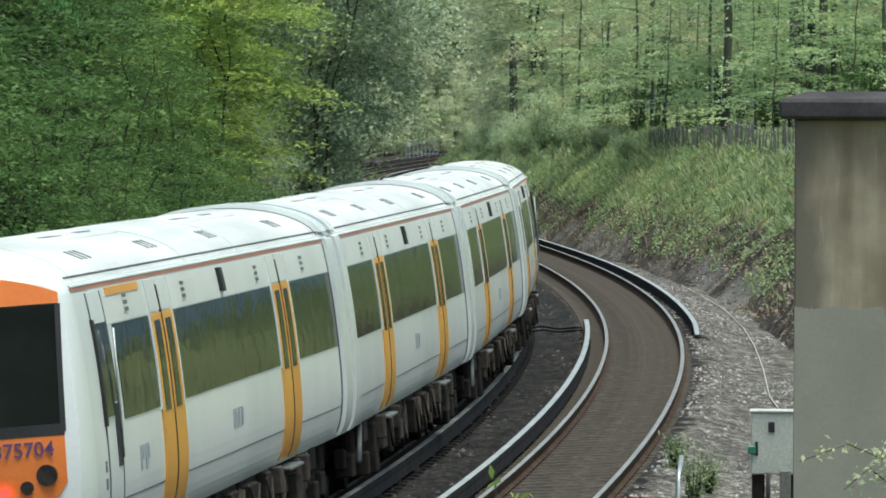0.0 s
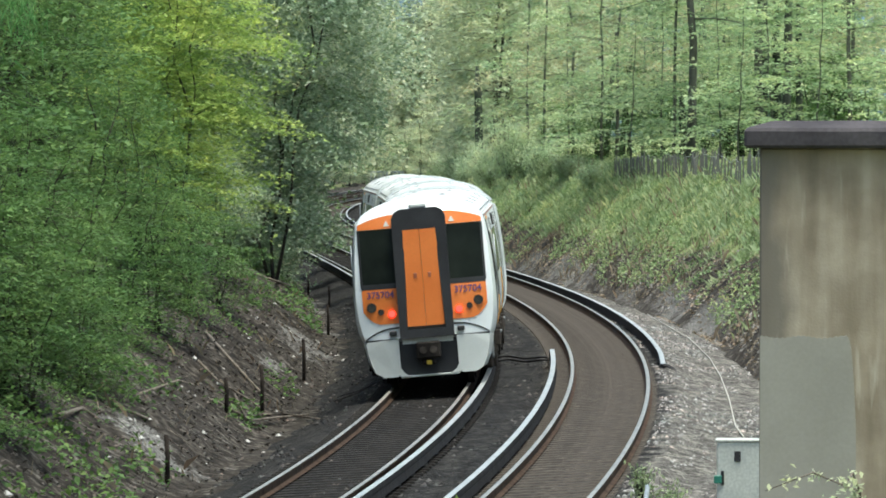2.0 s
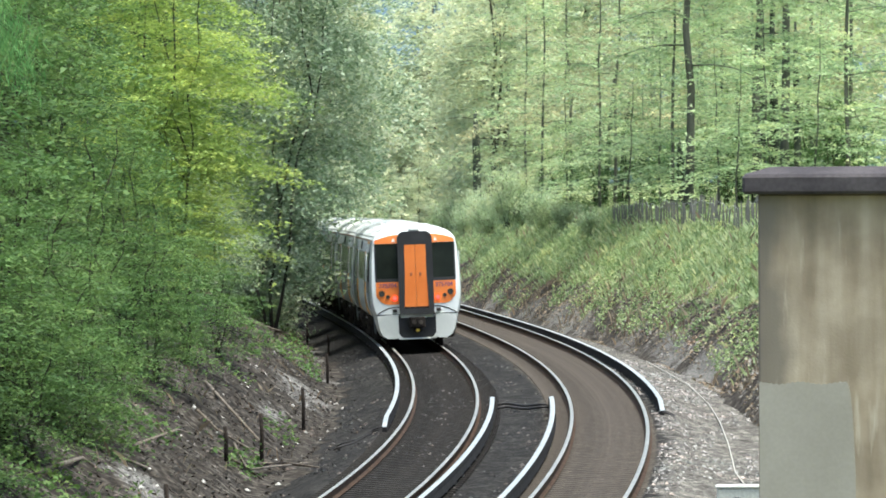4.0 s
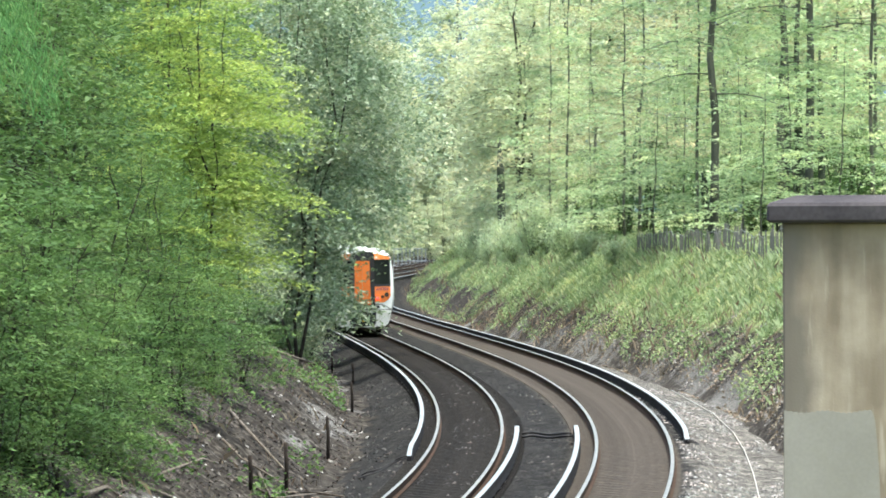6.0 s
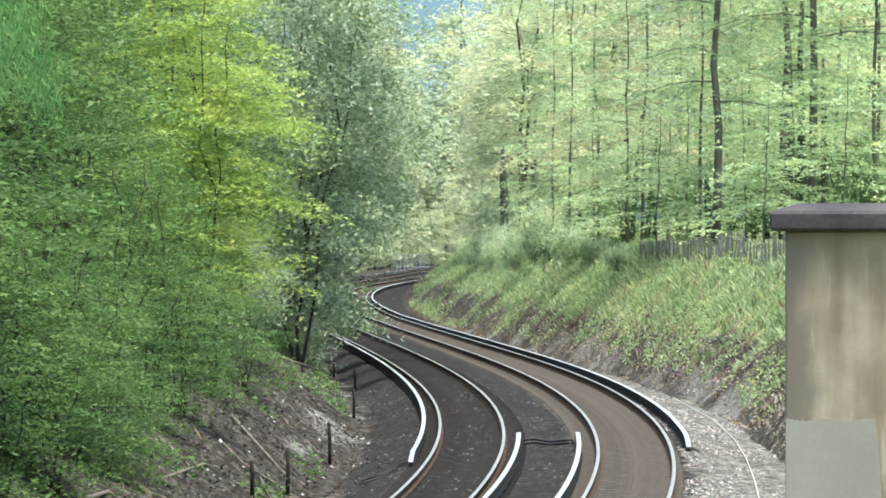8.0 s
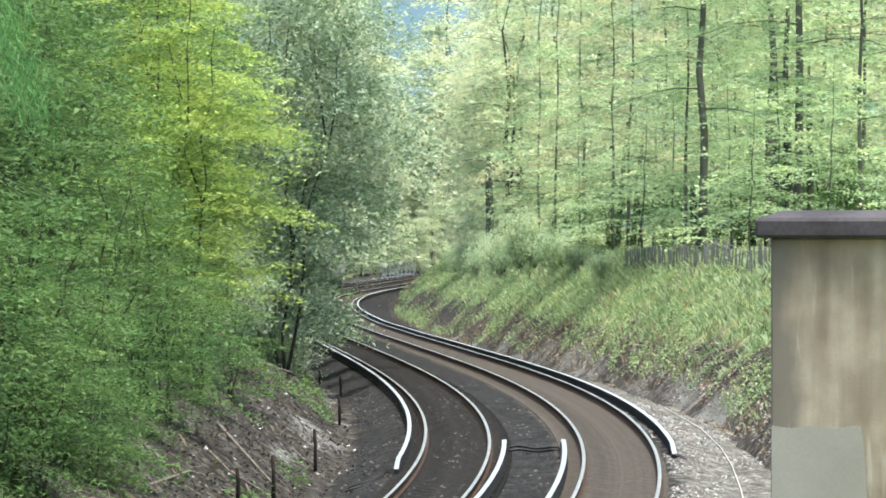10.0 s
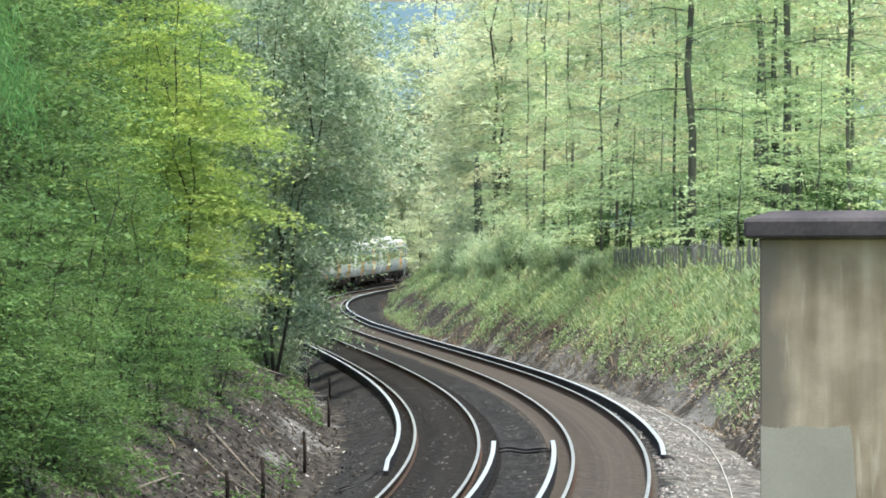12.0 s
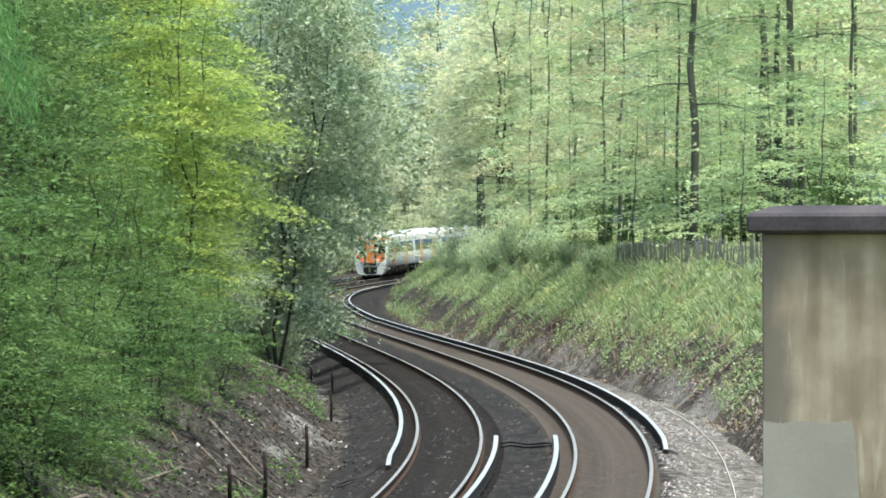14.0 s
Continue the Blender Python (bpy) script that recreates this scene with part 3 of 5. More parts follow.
def face_panel(x0, x1, z0, z1, proud, mat, n=12, corner=0.0, top=None, bottom=None):
    """A panel that lies on the cab front, its corners cut by corner metres; top and bottom bend its edges by the distance from the middle."""
    vs, fs = [], []
    for d in (proud, -0.03):
        for r in range(7):
            zr = z0 + (z1 - z0) * r / 6
            cut = corner * max(0.0, 1 - min(zr - z0, z1 - zr) / max(corner, 1e-3)) ** 2 if corner else 0
            for k in range(n + 1):
                x = x0 + cut + (x1 - x0 - 2 * cut) * k / n
                lo = z0 + (bottom(abs(x)) if bottom else 0)
                hi = z1 + (top(abs(x)) if top else 0)
                z = lo + (hi - lo) * r / 6
                vs.append((x, face_y(x, z) - d, z))
    m, w = 7 * (n + 1), n + 1
    for i in range(6):
        for k in range(n):
            fs.append((i * w + k, i * w + k + 1, (i + 1) * w + k + 1, (i + 1) * w + k))
    ring = [k for k in range(w)] + [i * w + n for i in range(1, 7)] + [6 * w + k for k in range(n - 1, -1, -1)] + [i * w for i in range(5, 0, -1)]
    for a, b in zip(ring, ring[1:] + ring[:1]):
        fs.append((b, a, a + m, b + m))
    return mesh("panel", vs, fs, mat)


def shell(name, half, y0, y1, mat, closed_bottom=False):
    ring = [(-x, z) for x, z in half] + [(x, z) for x, z in reversed(half)] if half[-1][0] > 0 else [(-x, z) for x, z in half] + [(x, z) for x, z in reversed(half[:-1])]
    ys = np.linspace(y0, y1, 8)
    n = len(ring)
    vs = [(x, y, z) for y in ys for x, z in ring]
    fs = []
    for i in range(len(ys) - 1):
        for k in range(n - 1):
            fs.append((i * n + k, (i + 1) * n + k, (i + 1) * n + k + 1, i * n + k + 1))
        if closed_bottom:
            fs.append((i * n + n - 1, (i + 1) * n + n - 1, (i + 1) * n, i * n))
    fs += [tuple(range(n)), tuple(range(len(vs) - 1, len(vs) - n - 1, -1))]
    return mesh(name, vs, fs, mat, False)


def bogie(thing, y):
    b = part("bogie", boxes("bogie", [(-1.12, -0.98, y - 1.75, y + 1.75, 0.42, 0.66), (0.98, 1.12, y - 1.75, y + 1.75, 0.42, 0.66), (-1.0, 1.0, y - 0.25, y + 0.25, 0.45, 0.7),
                                         (-1.2, -0.95, y - 1.5, y - 1.1, 0.3, 0.58), (0.95, 1.2, y - 1.5, y - 1.1, 0.3, 0.58), (-1.2, -0.95, y + 1.1, y + 1.5, 0.3, 0.58),
                                         (0.95, 1.2, y + 1.1, y + 1.5, 0.3, 0.58), (-1.25, -1.0, y - 0.3, y + 0.3, 0.66, 0.95), (1.0, 1.25, y - 0.3, y + 0.3, 0.66, 0.95)], M["under"], 0.02), thing, "grimy dark bogie frame")
    for sx in (-1, 1):
        for dy in (-1.3, -0.18, 0.18, 1.3):
            part("spring", disc("spring", (sx * 1.12, y + dy, 0.74), 0.1, 0.26, 2, M["under"], 10), b)
        part("damper", tubes("damper", [([(sx * 1.22, y - 0.9, 0.45), (sx * 1.22, y - 0.4, 0.9)], [0.04, 0.03])], M["grey"], 6), b)
        part("brake_unit", boxes("brake_unit", [(min(sx * 1.0, sx * 1.2), max(sx * 1.0, sx * 1.2), y + 0.5, y + 0.85, 0.2, 0.5)], M["under"], 0.02), b)
    for dy in (-1.3, 1.3):
        part("axle", disc("axle", (0, y + dy, 0.42), 0.08, 1.9, 0, M["under"], 10), b)
        for sx in (-1, 1):
            part("wheel", disc("wheel", (sx * 0.76, y + dy, 0.42), 0.42, 0.13, 0, M["under"], 28), b, "brown steel wheel")


def build_car(cab):
    label = "white electric train carriage with orange doors and dark windows" if not cab else "white electric train end carriage with an orange cab front"
    thing = tagged(new("train_carriage"), label, "train carriage", "carriages of the train")
    y0 = -9.45 if cab else -9.9
    y1 = 9.9
    part("body", shell("body", SEC, y0, y1, M["white"], True), thing)
    part("roof", shell("roof", ROOF, y0, y1, M["roof"]), thing, "pale weathered roof")
    for side in (-1, 1):
        part("upper_band", side_panel(side, y0 + (0.9 if cab else 0.4), 9.5, 2.93, 3.27, 0.004, M["pale"]), thing, "pale grey upper band")
        part("stripe", side_panel(side, y0, 9.8, 3.285, 3.312, 0.012, M["red_line"]), thing, "thin red-brown stripe")
        part("gutter", side_panel(side, y0, 9.8, 3.325, 3.345, 0.024, M["pale"]), thing, "pale roof gutter")
        part("roof_seam", tubes("roof_seam", [([(side * 1.2, y0 + 0.1, 3.41), (side * 1.2, 9.5, 3.41)], [0.013, 0.013])], M["grey"], 5), thing, "grey seam along the roof edge")
        spans = [(-8.0 if cab else -9.3, -5.35), (-3.75, 3.75), (5.35, 9.25)]
        if cab:
            spans[0] = (-7.6, -5.35)
        for a, b in spans:
            part("window", side_panel(side, a, b, 2.03, 2.92, 0.008, M["glass"]), thing, "long dark tinted window")
        for yc in (-4.55, 4.55):
            door = part("door", side_panel(side, yc - 0.74, yc + 0.74, 0.97, 2.93, 0.016, M["orange"]), thing, "orange double sliding door")
            for sgn in (-1, 1):
                part("pane", side_panel(side, yc + sgn * 0.36 - 0.17, yc + sgn * 0.36 + 0.17, 1.98, 2.86, 0.022, M["glass"]), door, "narrow dark pane")
                part("edge_strip", side_panel(side, yc + sgn * 0.75 - 0.03, yc + sgn * 0.75 + 0.03, 2.0, 3.26, 0.02, M["white"]), door)
                part("door_head", side_panel(side, yc + sgn * 0.37 - 0.33, yc + sgn * 0.37 + 0.33, 2.95, 3.26, 0.014, M["pale"]), door)
            part("seam", side_panel(side, yc - 0.02, yc + 0.02, 0.98, 3.2, 0.024, M["black"]), door)
            part("step", boxes("step", [(min(side * 1.2, side * 1.4), max(side * 1.2, side * 1.4), yc - 0.6, yc + 0.6, 0.84, 0.88)], M["grey"]), door, "grey step board")
        for yc in (-6.6, -2.8, 2.8, 6.8):
            g = part("vent", side_panel(side, yc - 0.13, yc + 0.13, 3.0, 3.2, 0.012, M["pale"]), thing)
            for k in range(3):
                part("slat", side_panel(side, yc - 0.11, yc + 0.11, 3.015 + 0.065 * k, 3.05 + 0.065 * k, 0.018, M["grey"]), g)
        part("door_lamp", side_panel(side, -0.15, 0.05, 2.99, 3.24, 0.05, M["black"]), thing, "black lamp housing")
        for k in range(3):
            part("print", side_panel(side, -0.35 + 0.28 * k, -0.14 + 0.28 * k, 1.55, 1.75, 0.006, M["greyblue"]), thing, "grey-blue lettering, too small to read")
        part("lower_seam", side_panel(side, y0 + 0.6, 9.5, 1.3, 1.315, 0.006, M["grey"]), thing)
        for ye in ((9.62,) if cab else (-9.62, 9.62)):
            inn = ye - 0.42 * (1 if ye > 0 else -1)
            part("end_seam", side_panel(side, inn - 0.022, inn + 0.022, 1.0, 3.27, 0.014, M["grey"]), thing, "dark seam before the end frame")
            part("end_frame", side_panel(side, ye - 0.33, ye + 0.3, 0.95, 3.33, 0.055, M["white"]), thing, "white bulging end frame")
        if cab:
            cd = part("cab_door", side_panel(side, -8.7, -7.95, 1.0, 3.25, 0.006, M["white"]), thing)
            part("cab_window", side_panel(side, -8.72, -8.22, 2.1, 2.96, 0.02, M["glass"]), cd, "dark cab side window")
            part("window_edge", side_panel(side, -8.8, -8.71, 2.02, 3.0, 0.03, M["black"]), cd, "black window edge")
            part("lower_panel", side_panel(side, -8.2, -7.98, 1.62, 2.2, 0.014, M["black"]), cd, "black recessed handrail panel")
            part("cab_window", side_panel(side, -8.19, -7.99, 2.22, 2.96, 0.014, M["glass"]), cd, "narrow dark cab side pane")
            part("handrail", tubes("handrail", [([(side * 1.44, -8.09, 1.7), (side * 1.425, -8.09, 2.9)], [0.014, 0.014])], M["galv"], 6), cd, "steel handrail")
            for ys in (-8.74, -7.93):
                part("seam", side_panel(side, ys - 0.012, ys + 0.012, 1.0, 3.25, 0.012, M["grey"]), cd)
            for zz in (1.5, 1.66):
                part("label_plate", side_panel(side, -8.95, -8.85, zz - 0.05, zz + 0.05, 0.006, M["grey"]), thing, "small grey label")
            for k in range(4):
                part("print", side_panel(side, -6.85 + 0.16 * k, -6.74 + 0.16 * k, 1.5 + 0.1 * (k % 2), 1.74, 0.006, M["greyblue"]), thing, "grey-blue lettering, too small to read")
            part("yellow_line", side_panel(side, -7.6, -5.6, 3.19, 3.265, 0.014, M["orange"]), thing, "orange stripe")
    # roof fittings
    for y in (-7.4, -3.2, 1.2, 6.6):
        for sx in (-1, 1):
            for j in range(3):
                y_ = y + 0.26 * j
                vs = [(sx * x, yy, float(np.interp(-x, [-p[0] for p in ROOF], [p[1] for p in ROOF])) + dz) for dz in (0.008, -0.02) for x, yy in ((0.9, y_), (1.06, y_ + 0.05), (1.06, y_ + 0.15), (0.9, y_ + 0.1))]
                part("roof_slot", mesh("roof_slot", vs, [(0, 1, 2, 3), (0, 4, 5, 1), (1, 5, 6, 2), (2, 6, 7, 3), (3, 7, 4, 0)], M["grey"]), thing, "dark roof louvre")
    for a, c in ((-6.3, -2.2), (2.4, 6.6)):
        unit = part("roof_unit", boxes("roof_unit", [(-0.62, 0.62, a, c, 3.6, 3.745)], M["roof"], 0.03), thing, "low air-conditioning cover on the roof")
        for k in range(4):
            part("seam", boxes("seam", [(-0.5 + 0.28 * k, -0.34 + 0.28 * k, a + 0.5, a + 1.3, 3.73, 3.752)], M["grey"], 0.004), unit)
        for k in range(2):
            part("fan_grille", boxes("fan_grille", [(-0.42 + 0.46 * k, -0.04 + 0.46 * k, c - 1.2, c - 0.5, 3.73, 3.756)], M["grey"], 0.01), unit, "dark fan grille")
    for ye in ((9.62,) if cab else (-9.62, 9.62)):
        hoop = [(x * 1.03, z + 0.05) for x, z in ROOF]
        part("end_hoop", shell("end_hoop", hoop, ye - 0.26, ye + 0.28, M["white"]), thing, "white hoop over the carriage end")
        inn = ye - 0.45 * (1 if ye > 0 else -1)
        part("roof_joint", shell("roof_joint", [(x * 1.004, z + 0.01) for x, z in ROOF], inn - 0.03, inn + 0.03, M["grey"]), thing)
    for y in (-9.0, -1.9, 2.1, 8.9):
        ring = [(x * 1.003, z + 0.006) for x, z in ROOF]
        part("roof_joint", shell("roof_joint", ring, y - 0.03, y + 0.03, M["pale"]), thing)
    # underframe
    bogie(thing, -7.1)
    bogie(thing, 7.1)
    for a, b, zlo in ((-4.9, -3.3, 0.4), (-3.0, -1.0, 0.33), (-0.7, 0.9, 0.42), (1.2, 3.3, 0.35), (3.6, 4.9, 0.45)):
        part("underframe_box", boxes("underframe_box", [(-1.2, 1.2, a, b, zlo, 0.95)], M["under"], 0.03), thing, "grimy equipment box under the floor")
    lot = random.Random(7)
    for side in (-1, 1):
        y = -5.3
        while y < 5.3:
            w, lo, out = lot.uniform(0.18, 0.75), lot.uniform(0.3, 0.6), lot.uniform(1.22, 1.36)
            mt = M[lot.choice(("under", "under", "grime"))]
            part("equipment_case", boxes("equipment_case", [(min(side * 1.1, side * out), max(side * 1.1, side * out), y, y + w, lo, lot.uniform(0.72, 0.93))], mt, 0.02), thing, "grimy case hung under the floor")
            if lot.random() < 0.4:
                part("air_pipe", tubes("air_pipe", [([(side * out, y, 0.86), (side * (out + 0.02), y + w * 0.5, lo - 0.06), (side * out, y + w, 0.84)], [0.022] * 3)], M["grime"], 6), thing)
            y += w + lot.uniform(0.05, 0.3)
        for y in (-5.7, -3.4, 3.4, 5.7):
            part("step_bracket", boxes("step_bracket", [(min(side * 1.1, side * 1.38), max(side * 1.1, side * 1.38), y - 0.12, y + 0.12, 0.62, 0.93)], M["grime"], 0.02), thing, "grimy step bracket")
        for y in (-5.9, 5.9):
            part("shoe_beam", boxes("shoe_beam", [(min(side * 1.05, side * 1.27), max(side * 1.05, side * 1.27), y - 0.22, y + 0.22, 0.2, 0.85)], M["under"], 0.02), thing)
    part("gangway", boxes("gangway", [(-0.75, 0.75, 9.85, 10.12, 0.9, 3.3)], M["black"], 0.03), thing, "black bellows between the carriages")
    if not cab:
        part("gangway", boxes("gangway", [(-0.75, 0.75, -10.12, -9.85, 0.9, 3.3)], M["black"], 0.03), thing, "black bellows between the carriages")
    else:
        build_cab(thing, y0)
    return thing


def build_cab(thing, y0):
    half = SEC + ROOF[1:]
    zs = [z for _, z in half]
    vs, fs, n = [], [], 25
    rings = []
    for j, t in enumerate((0.0, 0.35, 0.7, 0.9, 1.0)):
        ring = []
        for sgn in (-1, 1):
            seq = half if sgn < 0 else list(reversed(half[:-1]))
            for x, z in seq:
                drop = 0.30 * t ** 2.5 * max(0, (z - 3.3) / 0.475) if z > 3.3 else 0
                w = x + (face_w(min(z, 3.36)) * x / max(side_x(min(z, 3.36)), 1e-6) - x) * t ** 2
                zz = z - drop
                yy = y0 + (face_y(w, zz) - y0) * t
                ring.append((sgn * w, yy, zz))
        rings.append(ring)
    m = len(rings[0])
    vs = [p for r in rings for p in r]
    for j in range(4):
        for k in range(m - 1):
            fs.append((j * m + k + 1, (j + 1) * m + k + 1, (j + 1) * m + k, j * m + k))
    last = rings[-1]
    h = m // 2
    rows = [(last[k], last[m - 1 - k]) for k in range(h)]
    base = len(vs)
    for a, b in rows:
        for k in range(n):
            x = a[0] + (b[0] - a[0]) * k / (n - 1)
            z = a[2]
            vs.append((x, face_y(x, z), z))
    for i in range(h - 1):
        for k in range(n - 1):
            fs.append((base + i * n + k, base + i * n + k + 1, base + (i + 1) * n + k + 1, base + (i + 1) * n + k))
    top = len(vs)
    vs.append(last[h])
    for k in range(n - 1):
        fs.append((base + (h - 1) * n + k, base + (h - 1) * n + k + 1, top))
    me = mesh("cab_front", vs, fs, M["white"], True)
    cab = part("cab_front", me, thing, "white domed cab end")
    for sx in (-1, 1):
        a, b = (0.5, 1.22) if sx > 0 else (-1.22, -0.5)
        part("cab_windscreen", face_panel(a, b, 2.1, 3.2, 0.012, M["glass"], corner=0.03), cab, "dark cab windscreen")
        part("sill", face_panel(a, b, 2.03, 2.13, 0.02, M["black"]), cab)
        part("frame_edge", face_panel(*((1.19, 1.235) if sx > 0 else (-1.235, -1.19)), 2.06, 3.2, 0.02, M["black"], 3), cab)
        lp = part("lamp_panel", face_panel(a, b, 1.34, 2.05, 0.016, M["cab_orange"], bottom=lambda x: 0.26 * max(0, (x - 0.85) / 0.37) ** 2.2), cab, "orange lamp panel with a rounded lower corner")
        part("brow", face_panel(a, b, 3.205, 3.47, 0.014, M["cab_orange"], top=lambda x: -0.17 * max(0, (x - 0.5) / 0.72) ** 1.8), cab, "orange band above the windscreen")
        wm = [(0.58, 3.25), (0.7, 3.25), (0.64, 3.36)]
        part("warning_mark", mesh("warning_mark", [(sx * x, face_y(x, z) - d, z) for d in (0.024, 0.0) for x, z in wm], [(0, 1, 2), (0, 3, 4, 1), (1, 4, 5, 2), (2, 5, 3, 0)], M["pale"]), cab, "small pale warning mark")
        part("arch_line", face_panel(a, b, 1.24, 1.27, 0.012, M["black"], bottom=lambda x: -0.2 * max(0, (x - 0.6) / 0.6) ** 2, top=lambda x: -0.2 * max(0, (x - 0.6) / 0.6) ** 2), cab, "dark seam over the bumper")
        part("apron_line", face_panel(a, b, 1.005, 1.04, 0.03, M["black"]), cab)
        for x, z, r, mt, nm in ((1.05, 1.68, 0.095, "lamp_glass", "headlamp"), (0.87, 1.58, 0.06, "lamp_glass", "marker_lamp"), (0.66, 1.53, 0.066, "tail", "tail_lamp")):
            part(nm, disc(nm, (sx * x, face_y(x, z) - 0.02, z), r, 0.05, 1, M[mt]), lp, {"tail": "glowing red tail lamp"}.get(mt, "dark round lamp"))
        num = bpy.data.curves.new("number", "FONT")
        num.body, num.size, num.align_x, num.extrude = "375704", 0.185, "CENTER", 0.003
        num.offset = 0.002
        num.materials.append(M["purple"])
        txt = new("number", num)
        lean = 90 - math.degrees(math.atan2(face_y(0.86, 1.98) - face_y(0.86, 1.84), 0.14))
        skew = math.degrees(math.atan2(face_y(1.06, 1.9) - face_y(0.66, 1.9), 0.4))
        txt.matrix_basis = pose(sx * 0.86, face_y(0.86, 1.855) - 0.0275, 1.855, lean, 0, sx * skew)
        bpy.context.view_layer.update()
        me = bpy.data.meshes.new_from_object(txt)
        mt = txt.matrix_basis.copy()
        bpy.data.objects.remove(txt)
        ob = part("number", me, lp, "purple unit number")
        ob.matrix_basis = mt
        part("lug", boxes("lug", [(min(sx * 0.6, sx * 0.74), max(sx * 0.6, sx * 0.74), -10.26, -10.05, 1.1, 1.2)], M["black"], 0.02), cab, "black jumper socket")
    # gangway door in its rubber surround
    prof = [(-0.53, 1.03), (-0.53, 3.38), (-0.47, 3.5), (-0.36, 3.56), (0.36, 3.56), (0.47, 3.5), (0.53, 3.38), (0.53, 1.03)]
    inner = [(-0.385, 1.2), (-0.312, 3.09), (-0.3, 3.12), (-0.28, 3.13), (0.28, 3.13), (0.3, 3.12), (0.312, 3.09), (0.385, 1.2)]
    vs = [(x, -10.36 + 0.07 * (z - 1) / 2.5, z) for x, z in prof] + [(x, -9.7, z) for x, z in prof] + [(x, -10.36 + 0.07 * (z - 1) / 2.5, z) for x, z in inner] + [(x, -10.24, z) for x, z in inner]
    fs = []
    for k in range(8):
        j = (k + 1) % 8
        fs += [(k, j, 8 + j, 8 + k), (j, k, 16 + k, 16 + j), (16 + j, 16 + k, 24 + k, 24 + j)]
    g = part("gangway_surround", mesh("gangway_surround", vs, fs, M["black"]), cab, "black rubber gangway surround")
    for sx in (-1, 1):
        leaf = [(0.004, 1.18), (0.4, 1.18), (0.32, 3.15), (0.004, 3.15)]
        vs = [(sx * x, y, z) for y in (-10.31, -10.2) for x, z in leaf]
        fs = [(0, 1, 2, 3), (7, 6, 5, 4)] + [(k, (k + 1) % 4 + 0, (k + 1) % 4 + 4, k + 4) for k in range(4)]
        part("gangway_door", mesh("gangway_door", vs, fs if sx > 0 else [q[::-1] for q in fs], M["cab_orange"]), g, "orange gangway door leaf")
    part("door_frame", tubes("door_frame", [([(-0.385, -10.335, 1.2), (-0.315, -10.285, 3.1), (0.315, -10.285, 3.1), (0.385, -10.335, 1.2)], [0.016] * 4)], M["grey"], 6), g, "grey door edge")
    part("kick_plate", boxes("kick_plate", [(-0.37, 0.37, -10.318, -10.3, 1.2, 1.26)], M["under"], 0.003), g)
    for sx in (-0.14, 0.14):
        part("latch", boxes("latch", [(sx - 0.03, sx + 0.03, -10.325, -10.29, 2.2, 2.3)], M["red_line"], 0.006), g)
    part("destination_lamp", boxes("destination_lamp", [(-0.17, 0.17, -10.05, -9.7, 3.56, 3.66)], M["pale"], 0.03), cab, "pale lamp box")
    # bumper apron with the coupler well
    for sx in (-1, 1):
        pr = [(0.57, 0.36), (0.64, 0.29), (0.9, 0.29), (1.05, 0.38), (1.14, 0.58), (1.19, 0.8), (1.22, 0.99), (0.9, 1.02), (0.57, 1.03)]
        vs = [(sx * x, face_y(x, 1.0) - 0.08 + 0.12 * max(0, 0.6 - z), z) for x, z in pr] + [(sx * x * 1.04, -9.75, z) for x, z in pr] + [(sx * x * 1.06, -9.0, z) for x, z in pr]
        fs = [tuple(range(9)), tuple(range(26, 17, -1))] + [(k + r, k + r + 9, (k + 1) % 9 + r + 9, (k + 1) % 9 + r) for k in range(9) for r in (0, 9)]
        # white apron in the pale grey, which puts its shade into the colour
        part("apron", mesh("apron", vs, fs, M["pale"]), cab, "white bumper apron, greyed for its shade")
    part("apron_lip", boxes("apron_lip", [(-0.58, 0.58, -10.19, -9.9, 0.262, 0.305)], M["pale"], 0.015), cab, "pale lip under the coupler well")
    for sx in (-1, 1):
        part("grab_rail", tubes("grab_rail", [([(sx * 1.31, -9.72, 1.5), (sx * 1.345, -9.74, 1.9), (sx * 1.31, -9.72, 2.3)], [0.012] * 3)], M["grey"], 5), cab)
        wedge = [(0.6, 0.3), (0.42, 0.3), (0.5, 0.36), (0.6, 0.5)]
        vs = [(sx * x, y, z) for y in (-10.2, -10.1) for x, z in wedge]
        part("well_corner", mesh("well_corner", vs, [(0, 1, 2, 3), (7, 6, 5, 4)] + [(k, k + 4, (k + 1) % 4 + 4, (k + 1) % 4) for k in range(4)], M["pale"]), cab, "pale rounded corner of the coupler well")
    part("coupler_well", boxes("coupler_well", [(-0.6, 0.6, -10.16, -9.2, 0.27, 1.02)], M["black"], 0.03), cab, "black coupler well")
    cp = part("coupler", boxes("coupler", [(-0.24, 0.24, -10.5, -10.1, 0.62, 0.95), (-0.14, 0.14, -10.42, -10.1, 0.5, 0.62)], M["under"], 0.03), cab, "dark steel coupler")
    part("coupler_tag", boxes("coupler_tag", [(-0.05, 0.05, -10.45, -10.4, 0.5, 0.58)], M["yellow"], 0.005), cp, "yellow tag")
    for k in (-1, 1):
        part("coupler_face", disc("coupler_face", (k * 0.1, -10.52, 0.79), 0.07, 0.06, 1, M["grime"]), cp)


CAR = 20.25
END_CAR = build_car(True)
MID_CAR = build_car(False)
CARS = [(END_CAR, 0), (MID_CAR, 0), (copy_thing(MID_CAR, pose(0, 0, 0)), 0), (copy_thing(END_CAR, pose(0, 0, 0)), 180)]


